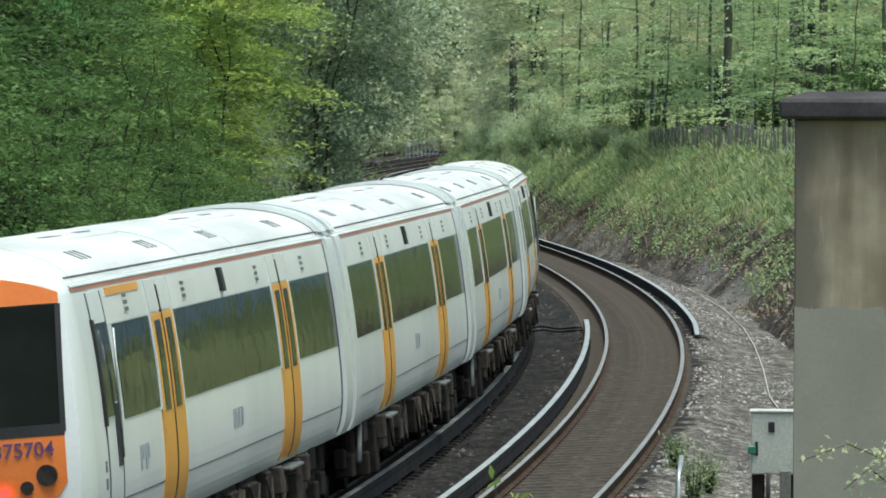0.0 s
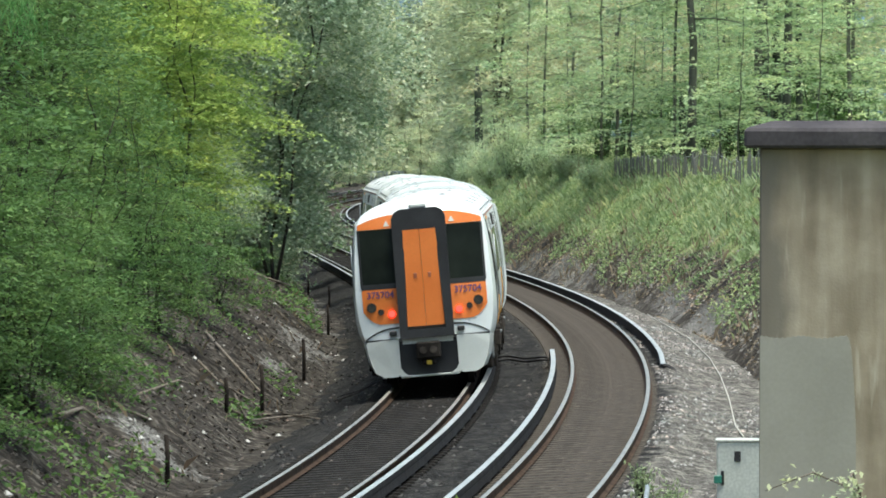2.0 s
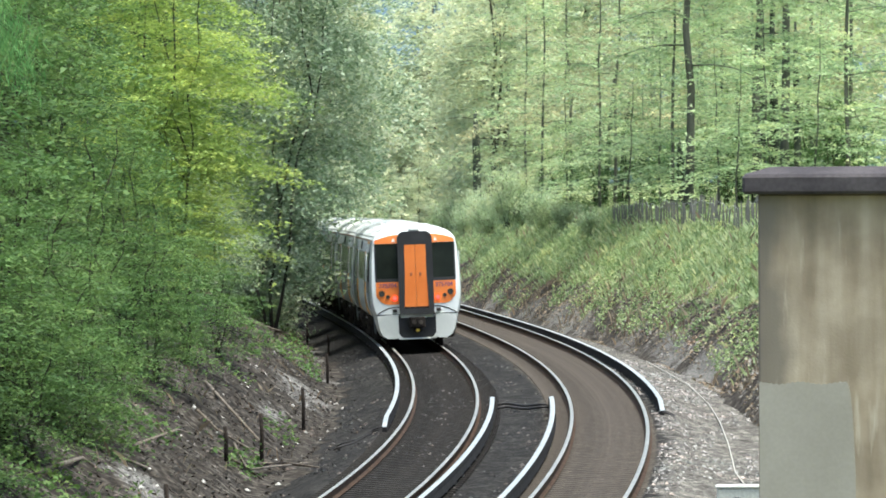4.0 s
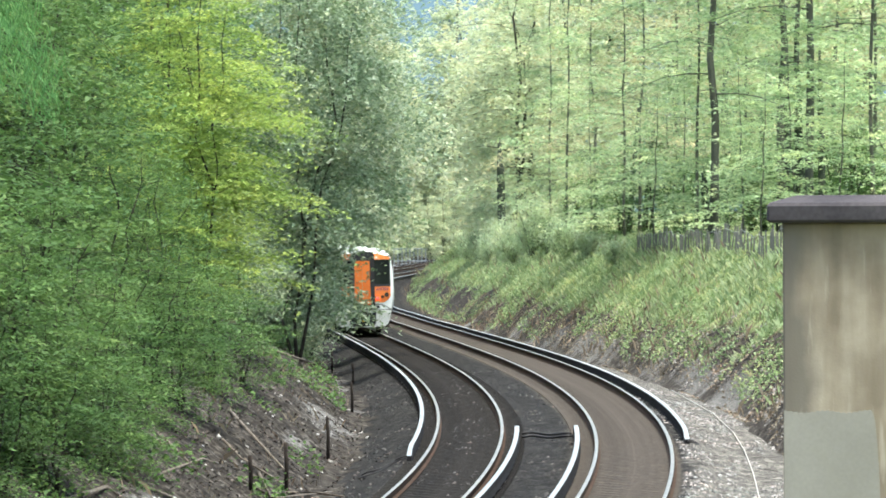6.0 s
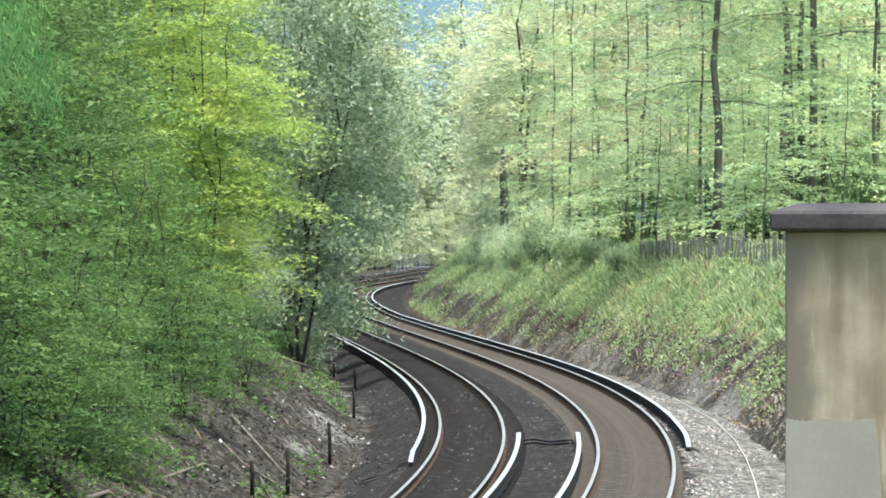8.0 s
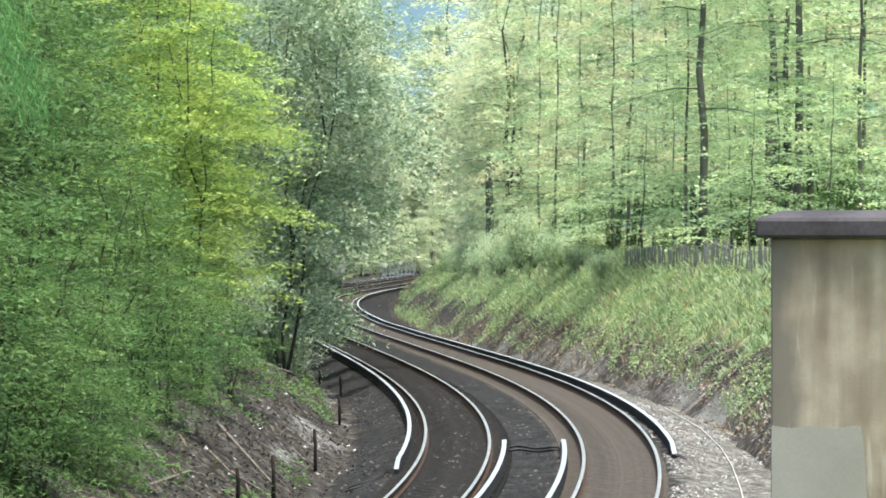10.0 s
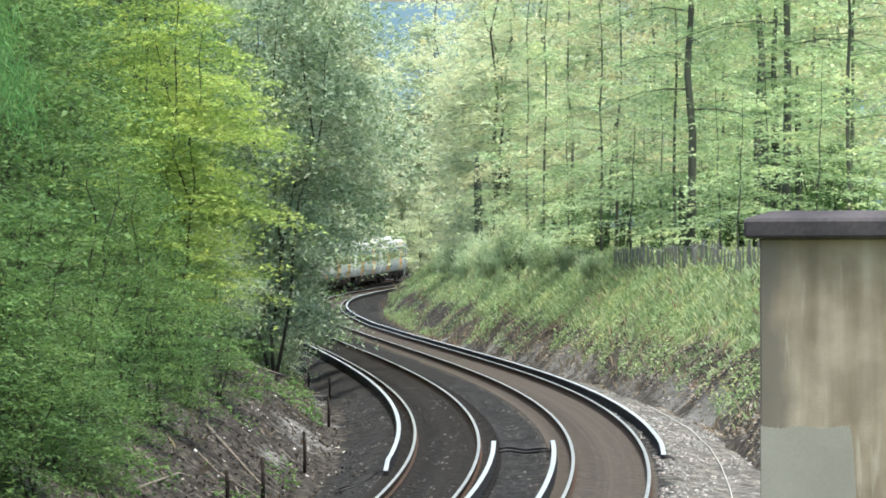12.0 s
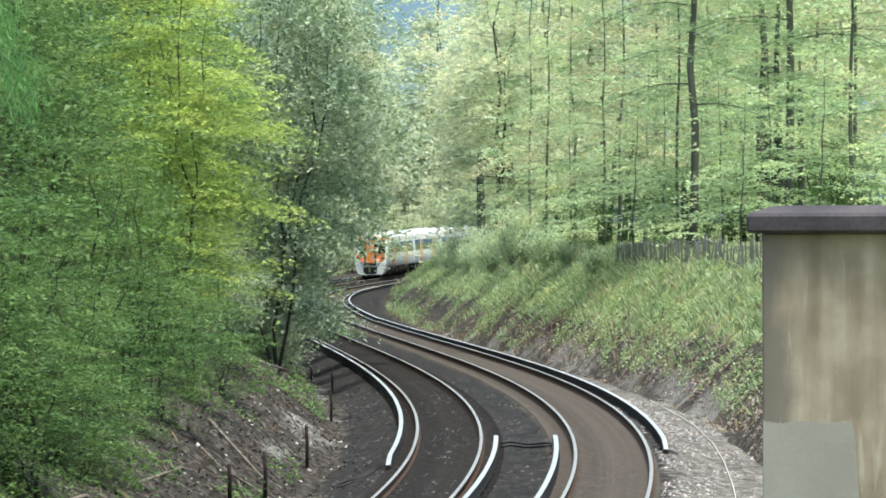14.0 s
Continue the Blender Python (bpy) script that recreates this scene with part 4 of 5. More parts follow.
# seconds and the arc of the train's tail along its track
TAIL = [(0, 1.5), (1.5, 51.1), (3.0, 101.0), (4.0, 135.5), (5.2, 180.0), (6.5, 237.0), (7.2, 264.0), (10.2, 347.0), (12.0, 400.0), (14.0, 463.5)]


def tail_at(t):
    a = np.array(TAIL)
    i = int(np.clip(np.searchsorted(a[:, 0], t) - 1, 0, len(a) - 2))
    d = np.gradient(a[:, 1], a[:, 0])
    h = a[i + 1, 0] - a[i, 0]
    u = (t - a[i, 0]) / h
    return (2 * u ** 3 - 3 * u ** 2 + 1) * a[i, 1] + (u ** 3 - 2 * u ** 2 + u) * h * d[i] + (-2 * u ** 3 + 3 * u ** 2) * a[i + 1, 1] + (u ** 3 - u ** 2) * h * d[i + 1]


def car_pose(s, flip):
    """A carriage stands on its track by its two bogies."""
    a, b = at(on_left(s - 7.1), -SPACING), at(on_left(s + 7.1), -SPACING)
    up = at(on_left(s), -SPACING, 1.0) - at(on_left(s), -SPACING)
    f = (b - a).normalized()
    r = f.cross(up).normalized()
    u = r.cross(f)
    m = Matrix((r, f, u)).transposed().to_4x4()
    m.translation = (a + b) / 2
    lean = float(np.interp(s, [0, 52, 95, 120, 145], [-1.3, -1.3, -1.7, -0.9, 0]))
    return m @ pose(0, 0, 1.9, 0, lean, 0) @ pose(0, 0, -1.9, 0, 0, flip)


def motions():
    for i, (car, flip) in enumerate(CARS):
        rows = []
        for k in range(57):
            t = k * 0.25
            rows.append((t, car_pose(tail_at(t) + 10.3 + CAR * i, flip)))
        walk(car, rows)


# ---- trees ----
def leaves(centres, size, flat, rng, mat, name, long=1.7, hang=0.0, sides=4):
    """Small folded leaves about the given centres, their faces turned up by flat."""
    n = len(centres)
    nrm = rng.normal(size=(n, 3))
    nrm[:, 2] = np.abs(nrm[:, 2]) + flat
    nrm /= np.linalg.norm(nrm, axis=1)[:, None]
    a = np.cross(nrm, rng.normal(size=(n, 3)))
    a /= np.linalg.norm(a, axis=1)[:, None] + 1e-9
    if hang:
        a = a * (1 - hang) + np.array([0.25, 0, -1.0]) * hang
        a /= np.linalg.norm(a, axis=1)[:, None]
    b = np.cross(nrm, a)
    L = size * rng.uniform(0.6, 1.35, n)[:, None]
    W = L / long
    q = np.stack([centres - a * L / 2, centres + b * W / 2 + nrm * W * 0.15, centres + a * L / 2 - nrm * L * 0.12, centres - b * W / 2 + nrm * W * 0.15], 1)
    if sides == 3:
        q = np.stack([centres - a * L / 2 - b * W / 2, centres - a * L / 2 + b * W / 2, centres + a * L / 2], 1)
    return quads_mesh(name, q, mat)


def make_tree(name, label, H, spread, base, leaf, bark, limbs, clumps, per, size, flat=1.2, clump=0.55, squash=0.4, droop=0.25, stems=((0, 0, 1),), trunk_r=0.16, seed=1, shape=1.0, group="trees", up=0.35, cat="tree", long=1.7, hang=0.0):
    """Tapered stems with limbs, and a crown of small leaves in sprays along them. stems: lean in x and y, share of the height."""
    rng = np.random.default_rng(seed)
    thing = tagged(new(name), label, cat, group)
    n = 9
    specs, cs = [], []
    for lx, ly, share in stems:
        hh = H * share
        wob = rng.normal(size=(n + 1, 2)) * (0.02 if len(stems) > 1 else 0.0035) * hh
        wob[0] = 0
        tp = [Vector((lx * (i / n) ** 1.3 + wob[i, 0], ly * (i / n) ** 1.3 + wob[i, 1], hh * i / n - 0.3 * (i == 0))) for i in range(n + 1)]
        tr = [trunk_r * share * (1.25 if i == 0 else 1) * (1 - 0.9 * (i / n) ** 1.1) for i in range(n + 1)]
        specs.append((tp, tr))
        for k in range(limbs):
            t = base + (0.99 - base) * (k + rng.uniform(0, 1)) / limbs
            f = t * n
            i = min(int(f), n - 1)
            p = tp[i].lerp(tp[i + 1], f - i)
            az = k * 2.39996 + rng.normal() * 0.6
            u = (t - base) / (1 - base)
            ln = spread * ((1 - u) ** 0.75 * 0.85 + 0.18 if shape > 0.5 else 0.25 + 0.75 * math.sin(math.pi * min(1, 0.2 + 0.78 * u)) ** 0.8) * rng.uniform(0.55, 1.25)
            d = Vector((math.cos(az), math.sin(az), 0))
            side = Vector((-d.y, d.x, 0))
            bend = rng.normal() * 0.3
            rise = up * rng.uniform(0.3, 1.6)
            pts = []
            for j in range(5):
                w = j / 4
                pts.append(p + d * ln * w + side * bend * ln * w * w + Vector((0, 0, ln * (rise * w - (droop + rise * 0.6) * w * w))))
            r0 = max(0.008, trunk_r * share * 0.24 * (1 - 0.75 * t))
            specs.append((pts, [r0 * (1 - 0.85 * j / 4) for j in range(5)]))
            m = max(3, int(clumps * ln / spread))
            for c in range(m):
                w = 0.06 + 0.96 * ((c + rng.uniform(0, 1)) / m) ** 0.8
                g = min(w, 0.999) * 4
                q = pts[int(g)].lerp(pts[int(g) + 1], g - int(g))
                sp = rng.normal() * 0.3 * ln * (0.35 + 0.4 * w)
                q = q + side * sp + Vector((0, 0, -0.08 * abs(sp) + rng.normal() * 0.15))
                if c % 4 == 0:
                    specs.append(([pts[int(g * 0.8)], q], [r0 * 0.3, 0.005]))
                cs.append((q, d))
    part("trunk", tubes("trunk", specs, bark, 5), thing, "bare limbs and trunk")
    C = np.array([tuple(c) for c, _ in cs])
    D = np.array([tuple(d) for _, d in cs])
    k = rng.integers(0, len(C), len(C) * per)
    loc = rng.normal(size=(len(k), 3)) * np.array([clump, clump, clump * squash])
    loc += D[k] * (rng.uniform(-0.6, 1.0, len(k)) * clump)[:, None]
    loc[:, 2] -= 0.25 * (loc[:, 0] ** 2 + loc[:, 1] ** 2)
    part("crown", leaves(C[k] + loc, size, flat, rng, leaf, "crown", long, hang, 3), thing)
    return thing


def plant(thing, x, y, turn=0.0, size=1.0, sink=0.15):
    m = Matrix.LocRotScale((x, y, gz(x, y) - sink), Euler((0, 0, radians(turn))), (size, size, size))
    thing.matrix_basis = m
    return thing


def plant_copy(thing, x, y, turn, size=1.0, sink=0.15):
    k = copy_thing(thing, pose(0, 0, 0))
    return plant(k, x, y, turn, size, sink)


rng = np.random.default_rng(5)
HANG = ((0, 0, 1), (1.6, -0.4, 0.85), (-0.9, 1.2, 0.9), (0.6, -1.4, 0.7))
GREEN = make_tree("hazel_tree", "leafy green hazel hanging over the bank", 9.5, 2.9, 0.03, M["leaf"], M["bark"], 13, 5, 88, 0.128, 2.2, 0.38, 0.17, 0.45, HANG, 0.10, 11, 0, "bank trees", 0.5)
GREEN2 = make_tree("hazel_tree", "leafy green hazel hanging over the bank", 8.5, 3.1, 0.03, M["leaf"], M["bark"], 13, 5, 88, 0.128, 2.2, 0.4, 0.17, 0.5, ((0, 0, 1), (1.8, 0.5, 0.8), (1.0, -1.4, 0.75), (-1.2, 0.3, 0.95)), 0.10, 12, 0, "bank trees", 0.45)
MAPLE = make_tree("maple_tree", "yellow-green field maple in fresh leaf", 12.5, 2.7, 0.13, M["leaf_yellow"], M["bark"], 15, 8, 80, 0.14, 2.4, 0.42, 0.12, 0.4, ((0, 0, 1), (1.3, -0.6, 0.85), (-0.8, 0.9, 0.9), (0.5, -1.2, 0.6)), 0.045, 13, 0, "bank trees", 0.45)
BEAM = make_tree("whitebeam_tree", "pale silvery-green whitebeam in young leaf", 14.5, 2.7, 0.13, M["leaf_white"], M["bark"], 23, 8, 58, 0.172, 0.8, 0.42, 0.5, 0.35, ((1.4, 0, 1), (2.6, -0.6, 0.92), (0.2, 0.8, 0.95)), 0.065, 14, 0, "bank trees", 0.6)
# bank on the left, near to far
plant(GREEN, -8.8, 90, 10)
plant(GREEN2, -10.0, 103, 20)
for k, x, y, a, s in ((0, -8.8, 116, 200, 1.0), (1, -8.9, 129, 100, 1.0), (0, -9.2, 142, 300, 0.95), (1, -9.2, 154, 40, 0.9), (0, -10.8, 108, 80, 1.2), (1, -11.2, 128, 250, 1.25), (0, -11.0, 146, 150, 1.25),
                      (0, -7.4, 86, 60, 0.65), (1, -7.1, 99, 300, 0.48), (0, -7.0, 113, 130, 0.46), (1, -6.7, 128, 210, 0.55), (0, -6.4, 142, 20, 0.5), (1, -7.6, 162, 140, 0.5), (0, -7.6, 183, 220, 0.5),
                      (0, -8.2, 190, 60, 0.7), (1, -7.0, 232, 240, 0.7), (0, -9.5, 205, 33, 1.3), (1, -10.5, 240, 190, 1.4), (0, -12, 300, 120, 1.5), (1, -12, 218, 75, 1.7), (0, -14, 152, 45, 1.5), (1, -13, 185, 100, 1.5)):
    plant_copy((GREEN, GREEN2)[k], x, y, a, s)
for px, y, a in ((150, 232, 0), (230, 240, 70), (310, 262, 140), (385, 275, 210), (455, 296, 280), (60, 225, 330)):
    plant_copy(GREEN2, (px - 784) * y / 10956, y, a, 1.9)
plant(MAPLE, -6.35, 166, -20, 0.95)
plant_copy(MAPLE, -7.3, 171, 130, 1.1)
plant_copy(MAPLE, -6.9, 178, 210, 0.7)
plant(BEAM, -4.6, 205, -10)
plant_copy(BEAM, -5.4, 217, 20, 1.05)
plant_copy(BEAM, -4.75, 229, 5, 1.05)
plant_copy(BEAM, -6.0, 247, -15, 1.15)
plant_copy(BEAM, -8.0, 262, 30, 1.1)

HAW = make_tree("hawthorn_bush", "low hawthorn with pale young leaves at the bank foot", 5.0, 1.75, 0.02, M["leaf_white"], M["bark"], 15, 8, 62, 0.13, 0.8, 0.34, 0.5, 0.35, ((0.3, 0, 1), (0.9, -0.4, 0.85), (-0.4, 0.5, 0.9), (0.5, 0.6, 0.6)), 0.07, 15, 0, "bank trees", 0.5, cat="bush")
plant(HAW, -5.75, 209, 0, 0.85)
plant_copy(HAW, -5.5, 221, 50, 0.9)
plant_copy(HAW, -6.5, 199, 120, 0.8)
plant_copy(HAW, -7.0, 236, 20, 1.4)

LARCH = make_tree("larch_tree", "young larch with drooping blue-green boughs", 16.0, 4.3, 0.37, M["needles"], M["bark"], 44, 16, 190, 0.17, 0.1, 0.15, 1.6, 0.34, ((0, 0, 1),), 0.07, 21, 1, "bank trees", 0.15, long=9.0, hang=0.6)
plant(LARCH, -8.7, 74, 40)

# the beech wood behind the fence
BEECH = [make_tree("beech_tree", "young beech with fresh layered leaves and a bare trunk", 21, 6.2, 0.14, M["leaf_beech"], M["beech_bark"], 21, 6, 128, 0.225, 2.8, 0.66, 0.08, 0.3, ((0.4, 0, 1),), 0.10, 31, group="beech wood", up=0.2),
         make_tree("oak_tree", "tall oak just coming into yellowish leaf", 23, 5.6, 0.18, M["leaf_oak"], M["beech_bark"], 22, 8, 82, 0.225, 1.6, 0.62, 0.25, 0.2, ((-0.5, 0.3, 1),), 0.12, 32, group="beech wood", up=0.35),
         make_tree("beech_sapling", "beech sapling with pale layered leaves", 8, 3.4, 0.15, M["leaf_beech"], M["beech_bark"], 12, 7, 74, 0.18, 2.8, 0.5, 0.06, 0.22, ((0.3, 0, 1),), 0.05, 33, group="beech wood", up=0.2),
         make_tree("beech_tree", "tall beech with a stout dark trunk and few low boughs", 23, 5.2, 0.26, M["leaf_beech"], M["beech_bark"], 19, 6, 128, 0.225, 2.8, 0.66, 0.08, 0.3, ((0.2, 0, 1),), 0.20, 35, group="beech wood", up=0.2)]
PALE = make_tree("hornbeam_tree", "yellow-green tree in the distance, leaves paled for haze", 19, 4.8, 0.1, M["leaf_pale"], M["bark"], 20, 9, 42, 0.34, 1.8, 0.7, 0.3, 0.2, ((0.4, 0, 1), (1.2, 0.8, 0.85)), 0.2, 34, 0, group="far trees")


def screen_x(px, y):
    return (px - 784) * y / 10956


def clear_x(x, y, room=6.5):
    """Moves a place sideways, so that its crown stays clear of the trains."""
    off = float(line_coords([x], [y])[1][0])
    if -SPACING - room < off < room:
        x += (room - off) if off > -2 else (-SPACING - room - off)
    return x


# trunks that stand out, by their bearing and distance
first = set()
for px, y, kind, a, s in ((1275, 252, 3, 0, 1.0), (1245, 268, 0, 30, 0.85), (1450, 246, 3, 90, 1.05), (1402, 262, 3, 150, 1.05), (1425, 270, 3, 60, 0.9), (1145, 290, 1, 200, 0.8), (1120, 285, 0, 260, 0.75),
                          (1015, 330, 0, 20, 0.85), (1555, 240, 0, 70, 1.0), (1330, 310, 0, 330, 1.0), (1210, 330, 1, 120, 1.0), (1070, 345, 1, 10, 0.9), (1490, 300, 1, 222, 1.1), (1560, 280, 0, 310, 1.1),
                          (985, 385, 0, 45, 1.0), (1240, 400, 1, 75, 1.2), (1390, 380, 0, 100, 1.2),
                          (1170, 262, 2, 0, 0.9), (1225, 275, 2, 80, 1.1), (1330, 258, 2, 140, 1.0), (1420, 240, 2, 200, 1.1), (1500, 232, 2, 20, 1.0), (1060, 305, 2, 260, 1.1), (1290, 300, 2, 300, 1.2), (1190, 300, 2, 33, 1.3), (1360, 230, 2, 10, 0.9), (1440, 330, 0, 15, 1.1), (1300, 360, 1, 130, 1.1), (1545, 330, 1, 300, 1.1)):
    x = screen_x(px, y)
    if kind in first:
        plant_copy(BEECH[kind], x, y, a, s)
    else:
        plant(BEECH[kind], x, y, a, s)
        first.add(kind)
placed = False
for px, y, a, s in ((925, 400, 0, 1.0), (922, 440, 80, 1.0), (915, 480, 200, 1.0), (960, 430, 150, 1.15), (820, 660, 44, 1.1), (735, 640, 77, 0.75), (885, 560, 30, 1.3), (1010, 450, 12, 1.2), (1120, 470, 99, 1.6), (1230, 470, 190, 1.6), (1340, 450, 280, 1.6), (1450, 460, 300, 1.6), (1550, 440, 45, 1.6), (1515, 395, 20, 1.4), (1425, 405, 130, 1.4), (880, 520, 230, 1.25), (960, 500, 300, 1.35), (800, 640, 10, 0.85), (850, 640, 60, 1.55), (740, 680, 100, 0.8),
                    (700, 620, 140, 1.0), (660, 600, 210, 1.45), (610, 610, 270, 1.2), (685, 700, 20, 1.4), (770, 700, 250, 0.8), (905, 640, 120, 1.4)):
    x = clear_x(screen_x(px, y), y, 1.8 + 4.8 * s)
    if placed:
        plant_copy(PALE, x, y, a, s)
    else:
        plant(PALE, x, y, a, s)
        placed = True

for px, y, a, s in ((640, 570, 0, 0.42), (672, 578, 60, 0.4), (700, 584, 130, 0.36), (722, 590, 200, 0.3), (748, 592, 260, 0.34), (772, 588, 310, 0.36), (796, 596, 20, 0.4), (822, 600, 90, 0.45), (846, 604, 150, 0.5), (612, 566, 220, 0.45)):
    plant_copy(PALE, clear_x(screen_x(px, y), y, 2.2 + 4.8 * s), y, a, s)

# unseen trees added beside and behind the camera, to darken what train windows mirror
for x, y, k, a, s in ((13, 22, 0, 0, 0.9), (12, 40, 3, 40, 0.85), (14, 58, 1, 90, 0.9), (13, 74, 0, 150, 0.8), (14.5, 92, 0, 200, 0.85), (16, 110, 1, 260, 0.8), (18, 128, 0, 310, 0.8), (20, 34, 0, 20, 1.0), (21, 66, 3, 70, 1.0), (22, 100, 0, 100, 1.0), (12, 4, 0, 130, 0.9), (10, -14, 0, 170, 0.9), (-16, -14, 0, 20, 0.9)):
    plant_copy(BEECH[k], x, y, a, s)

# ivied stem at the near edge of the wood
for px, y, r, h, dx in ((903, 395, 0.28, 7.0, 0.15), (932, 405, 0.24, 6.0, -0.2), (1126, 306, 0.13, 6.5, -0.5), (1152, 310, 0.15, 6.0, -0.6), (1264, 272, 0.18, 3.2, 0.1), (1366, 286, 0.16, 6.0, 0.1), (1400, 276, 0.3, 9.0, -0.1), (1432, 270, 0.2, 9.0, 0.2), (1470, 268, 0.16, 8.0, 0.1)):
    x = screen_x(px, y)
    z = gz(x, y)
    pts = [(x - dx * k / 4, y, z - 0.3 * (k == 0) + h * k / 4) for k in range(5)]
    tagged(new("ivied_trunk", tubes("ivied_trunk", [(pts, [r * q for q in (1.15, 1.0, 0.95, 0.85, 0.3)])], M["ivy_bark"], 9)), "dark ivy-covered tree trunk", "tree trunk", "beech wood")


# ---- the fence ----
def build_fence():
    thing = tagged(new("paling_fence"), "old grey chestnut paling fence along the bank top", "fence")
    shapes = []
    for k in range(4):
        w, h = 0.035 + 0.012 * k, 0.85 + 0.1 * (k % 3)
        bm = bmesh.new()
        v = [bm.verts.new(p) for p in ((-w, -0.02, -0.2), (w, -0.02, -0.2), (w, 0.02, -0.2), (-w, 0.02, -0.2), (-w, -0.02, h), (w, -0.02, h - 0.05), (w, 0.02, h - 0.05), (-w, 0.02, h))]
        for f in ((3, 2, 1, 0), (4, 5, 6, 7), (0, 1, 5, 4), (1, 2, 6, 5), (2, 3, 7, 6), (3, 0, 4, 7)):
            bm.faces.new([v[i] for i in f])
        shapes.append(from_bm("paling", bm, M["paling"]))
    s = 120.0
    wire = []
    while s < 209:
        p = at(s, 7.9)
        z = gz(p.x, p.y)
        ob = part("paling", random.choice(shapes), thing)
        ob.matrix_basis = pose(p.x, p.y, z, random.gauss(0, 4), random.gauss(0, 4), math.degrees(-np.interp(s, ARC, HEAD)) + 90)
        wire.append((p.x, p.y, z + 0.85))
        s += random.choice((0.34, 0.42, 0.55, 0.9, 1.3))
    part("wire", tubes("wire", [(wire, [0.008] * len(wire))], M["galv"], 4), thing, "thin fence wire")


build_fence()


# ---- undergrowth ----
def scatter(n, s0, s1, o0, o1, rng):
    s, o = rng.uniform(s0, s1, n), rng.uniform(o0, o1, n)
    h = np.interp(s, ARC, HEAD)
    x, y = np.interp(s, ARC, LINE_X) + o * np.cos(h), np.interp(s, ARC, LINE_Y) - o * np.sin(h)
    z, turf = surface(x, y)
    return np.stack([x, y, z], 1), s, o, turf


def blades(p, hgt, wid, lean, rng, mat, name):
    n = len(p)
    az = rng.uniform(0, 2 * np.pi, n)
    d = np.stack([np.cos(az), np.sin(az), np.zeros(n)], 1)
    w = np.stack([-np.sin(az), np.cos(az), np.zeros(n)], 1) * (wid * rng.uniform(0.6, 1.3, n))[:, None]
    h = (hgt * rng.uniform(0.4, 1.3, n))[:, None]
    up = np.array([0, 0, 1.0])
    tip = p + up * h + d * h * lean * rng.uniform(0.3, 1.5, n)[:, None]
    mid = p + up * h * 0.55 + d * h * lean * 0.3
    return quads_mesh(name, np.stack([p - w - up * 0.05, p + w - up * 0.05, tip, mid - w], 1), mat)


rg = np.random.default_rng(8)
p, s_, o_, t_ = scatter(125000, 70, 470, 3.6, 10.5, rg)
patch = vnoise(s_ * 0.35, o_ * 0.6, 21) + 0.5 * vnoise(s_ * 1.3, o_ * 1.7, 22)
keep = (t_ + 0.4 * patch > 0.40)
tagged(new("bank_grass", blades(p[keep], 0.26, 0.016, 0.7, rg, M["grass"], "bank_grass")), "rough spring grass on the bank", "grass", kind="stuff")
p, s_, o_, t_ = scatter(7000, 70, 470, 3.4, 10.0, rg)
keep = vnoise(s_ * 0.25, o_ * 0.5, 31) > 0.05
tagged(new("dry_stalks", blades(p[keep], 0.45, 0.012, 0.4, rg, M["dry"], "dry_stalks")), "dry brown stalks among the grass", "dry grass", kind="stuff")
# low leafy weeds on both banks
p, s_, o_, t_ = scatter(150000, 70, 400, 3.7, 9.5, rg)
keep = vnoise(s_ * 0.33, o_ * 0.9, 41) + 0.5 * vnoise(s_ * 1.1, o_ * 2.1, 42) > 0.2
q = p[keep] + np.stack([np.zeros(keep.sum()), np.zeros(keep.sum()), np.abs(rg.normal(0, 0.22, keep.sum()))], 1)
tagged(new("bank_weeds", leaves(q, 0.10, 1.0, rg, M["weed"], "bank_weeds")), "low leafy weeds on the bank", "weeds", kind="stuff")
p, s_, o_, t_ = scatter(60000, 20, 230, -14, -6.6, rg)
keep = vnoise(s_ * 0.3, o_ * 0.6, 51) > 0.38
q = p[keep] + np.stack([np.zeros(keep.sum()), np.zeros(keep.sum()), np.abs(rg.normal(0, 0.2, keep.sum()))], 1)
tagged(new("ivy_patches", leaves(q, 0.12, 1.0, rg, M["leaf"], "ivy_patches")), "patches of ivy and weeds on bare soil", "weeds", kind="stuff")
p, s_, o_, t_ = scatter(900, 10, 260, -12, -6.5, rg)
tagged(new("dead_stalks", blades(p, 0.25, 0.006, 0.9, rg, M["dry"], "dead_stalks")), "dead stalks and litter on the bank", "dry grass", kind="stuff")


for nm, o0, o1, num in (("leaf_litter", -13, -6.2, 42000), ("bank_litter", 3.2, 5.6, 24000)):
    p, s_, o_, t_ = scatter(num, 15, 300, o0, o1, rg)
    tagged(new(nm, leaves(p + np.array([0, 0, 0.03]), 0.085, 1.2, rg, M["litter" if o0 < 0 else "dry"], nm)), "brown and grey leaf litter on the bank soil", "leaf litter", kind="stuff")


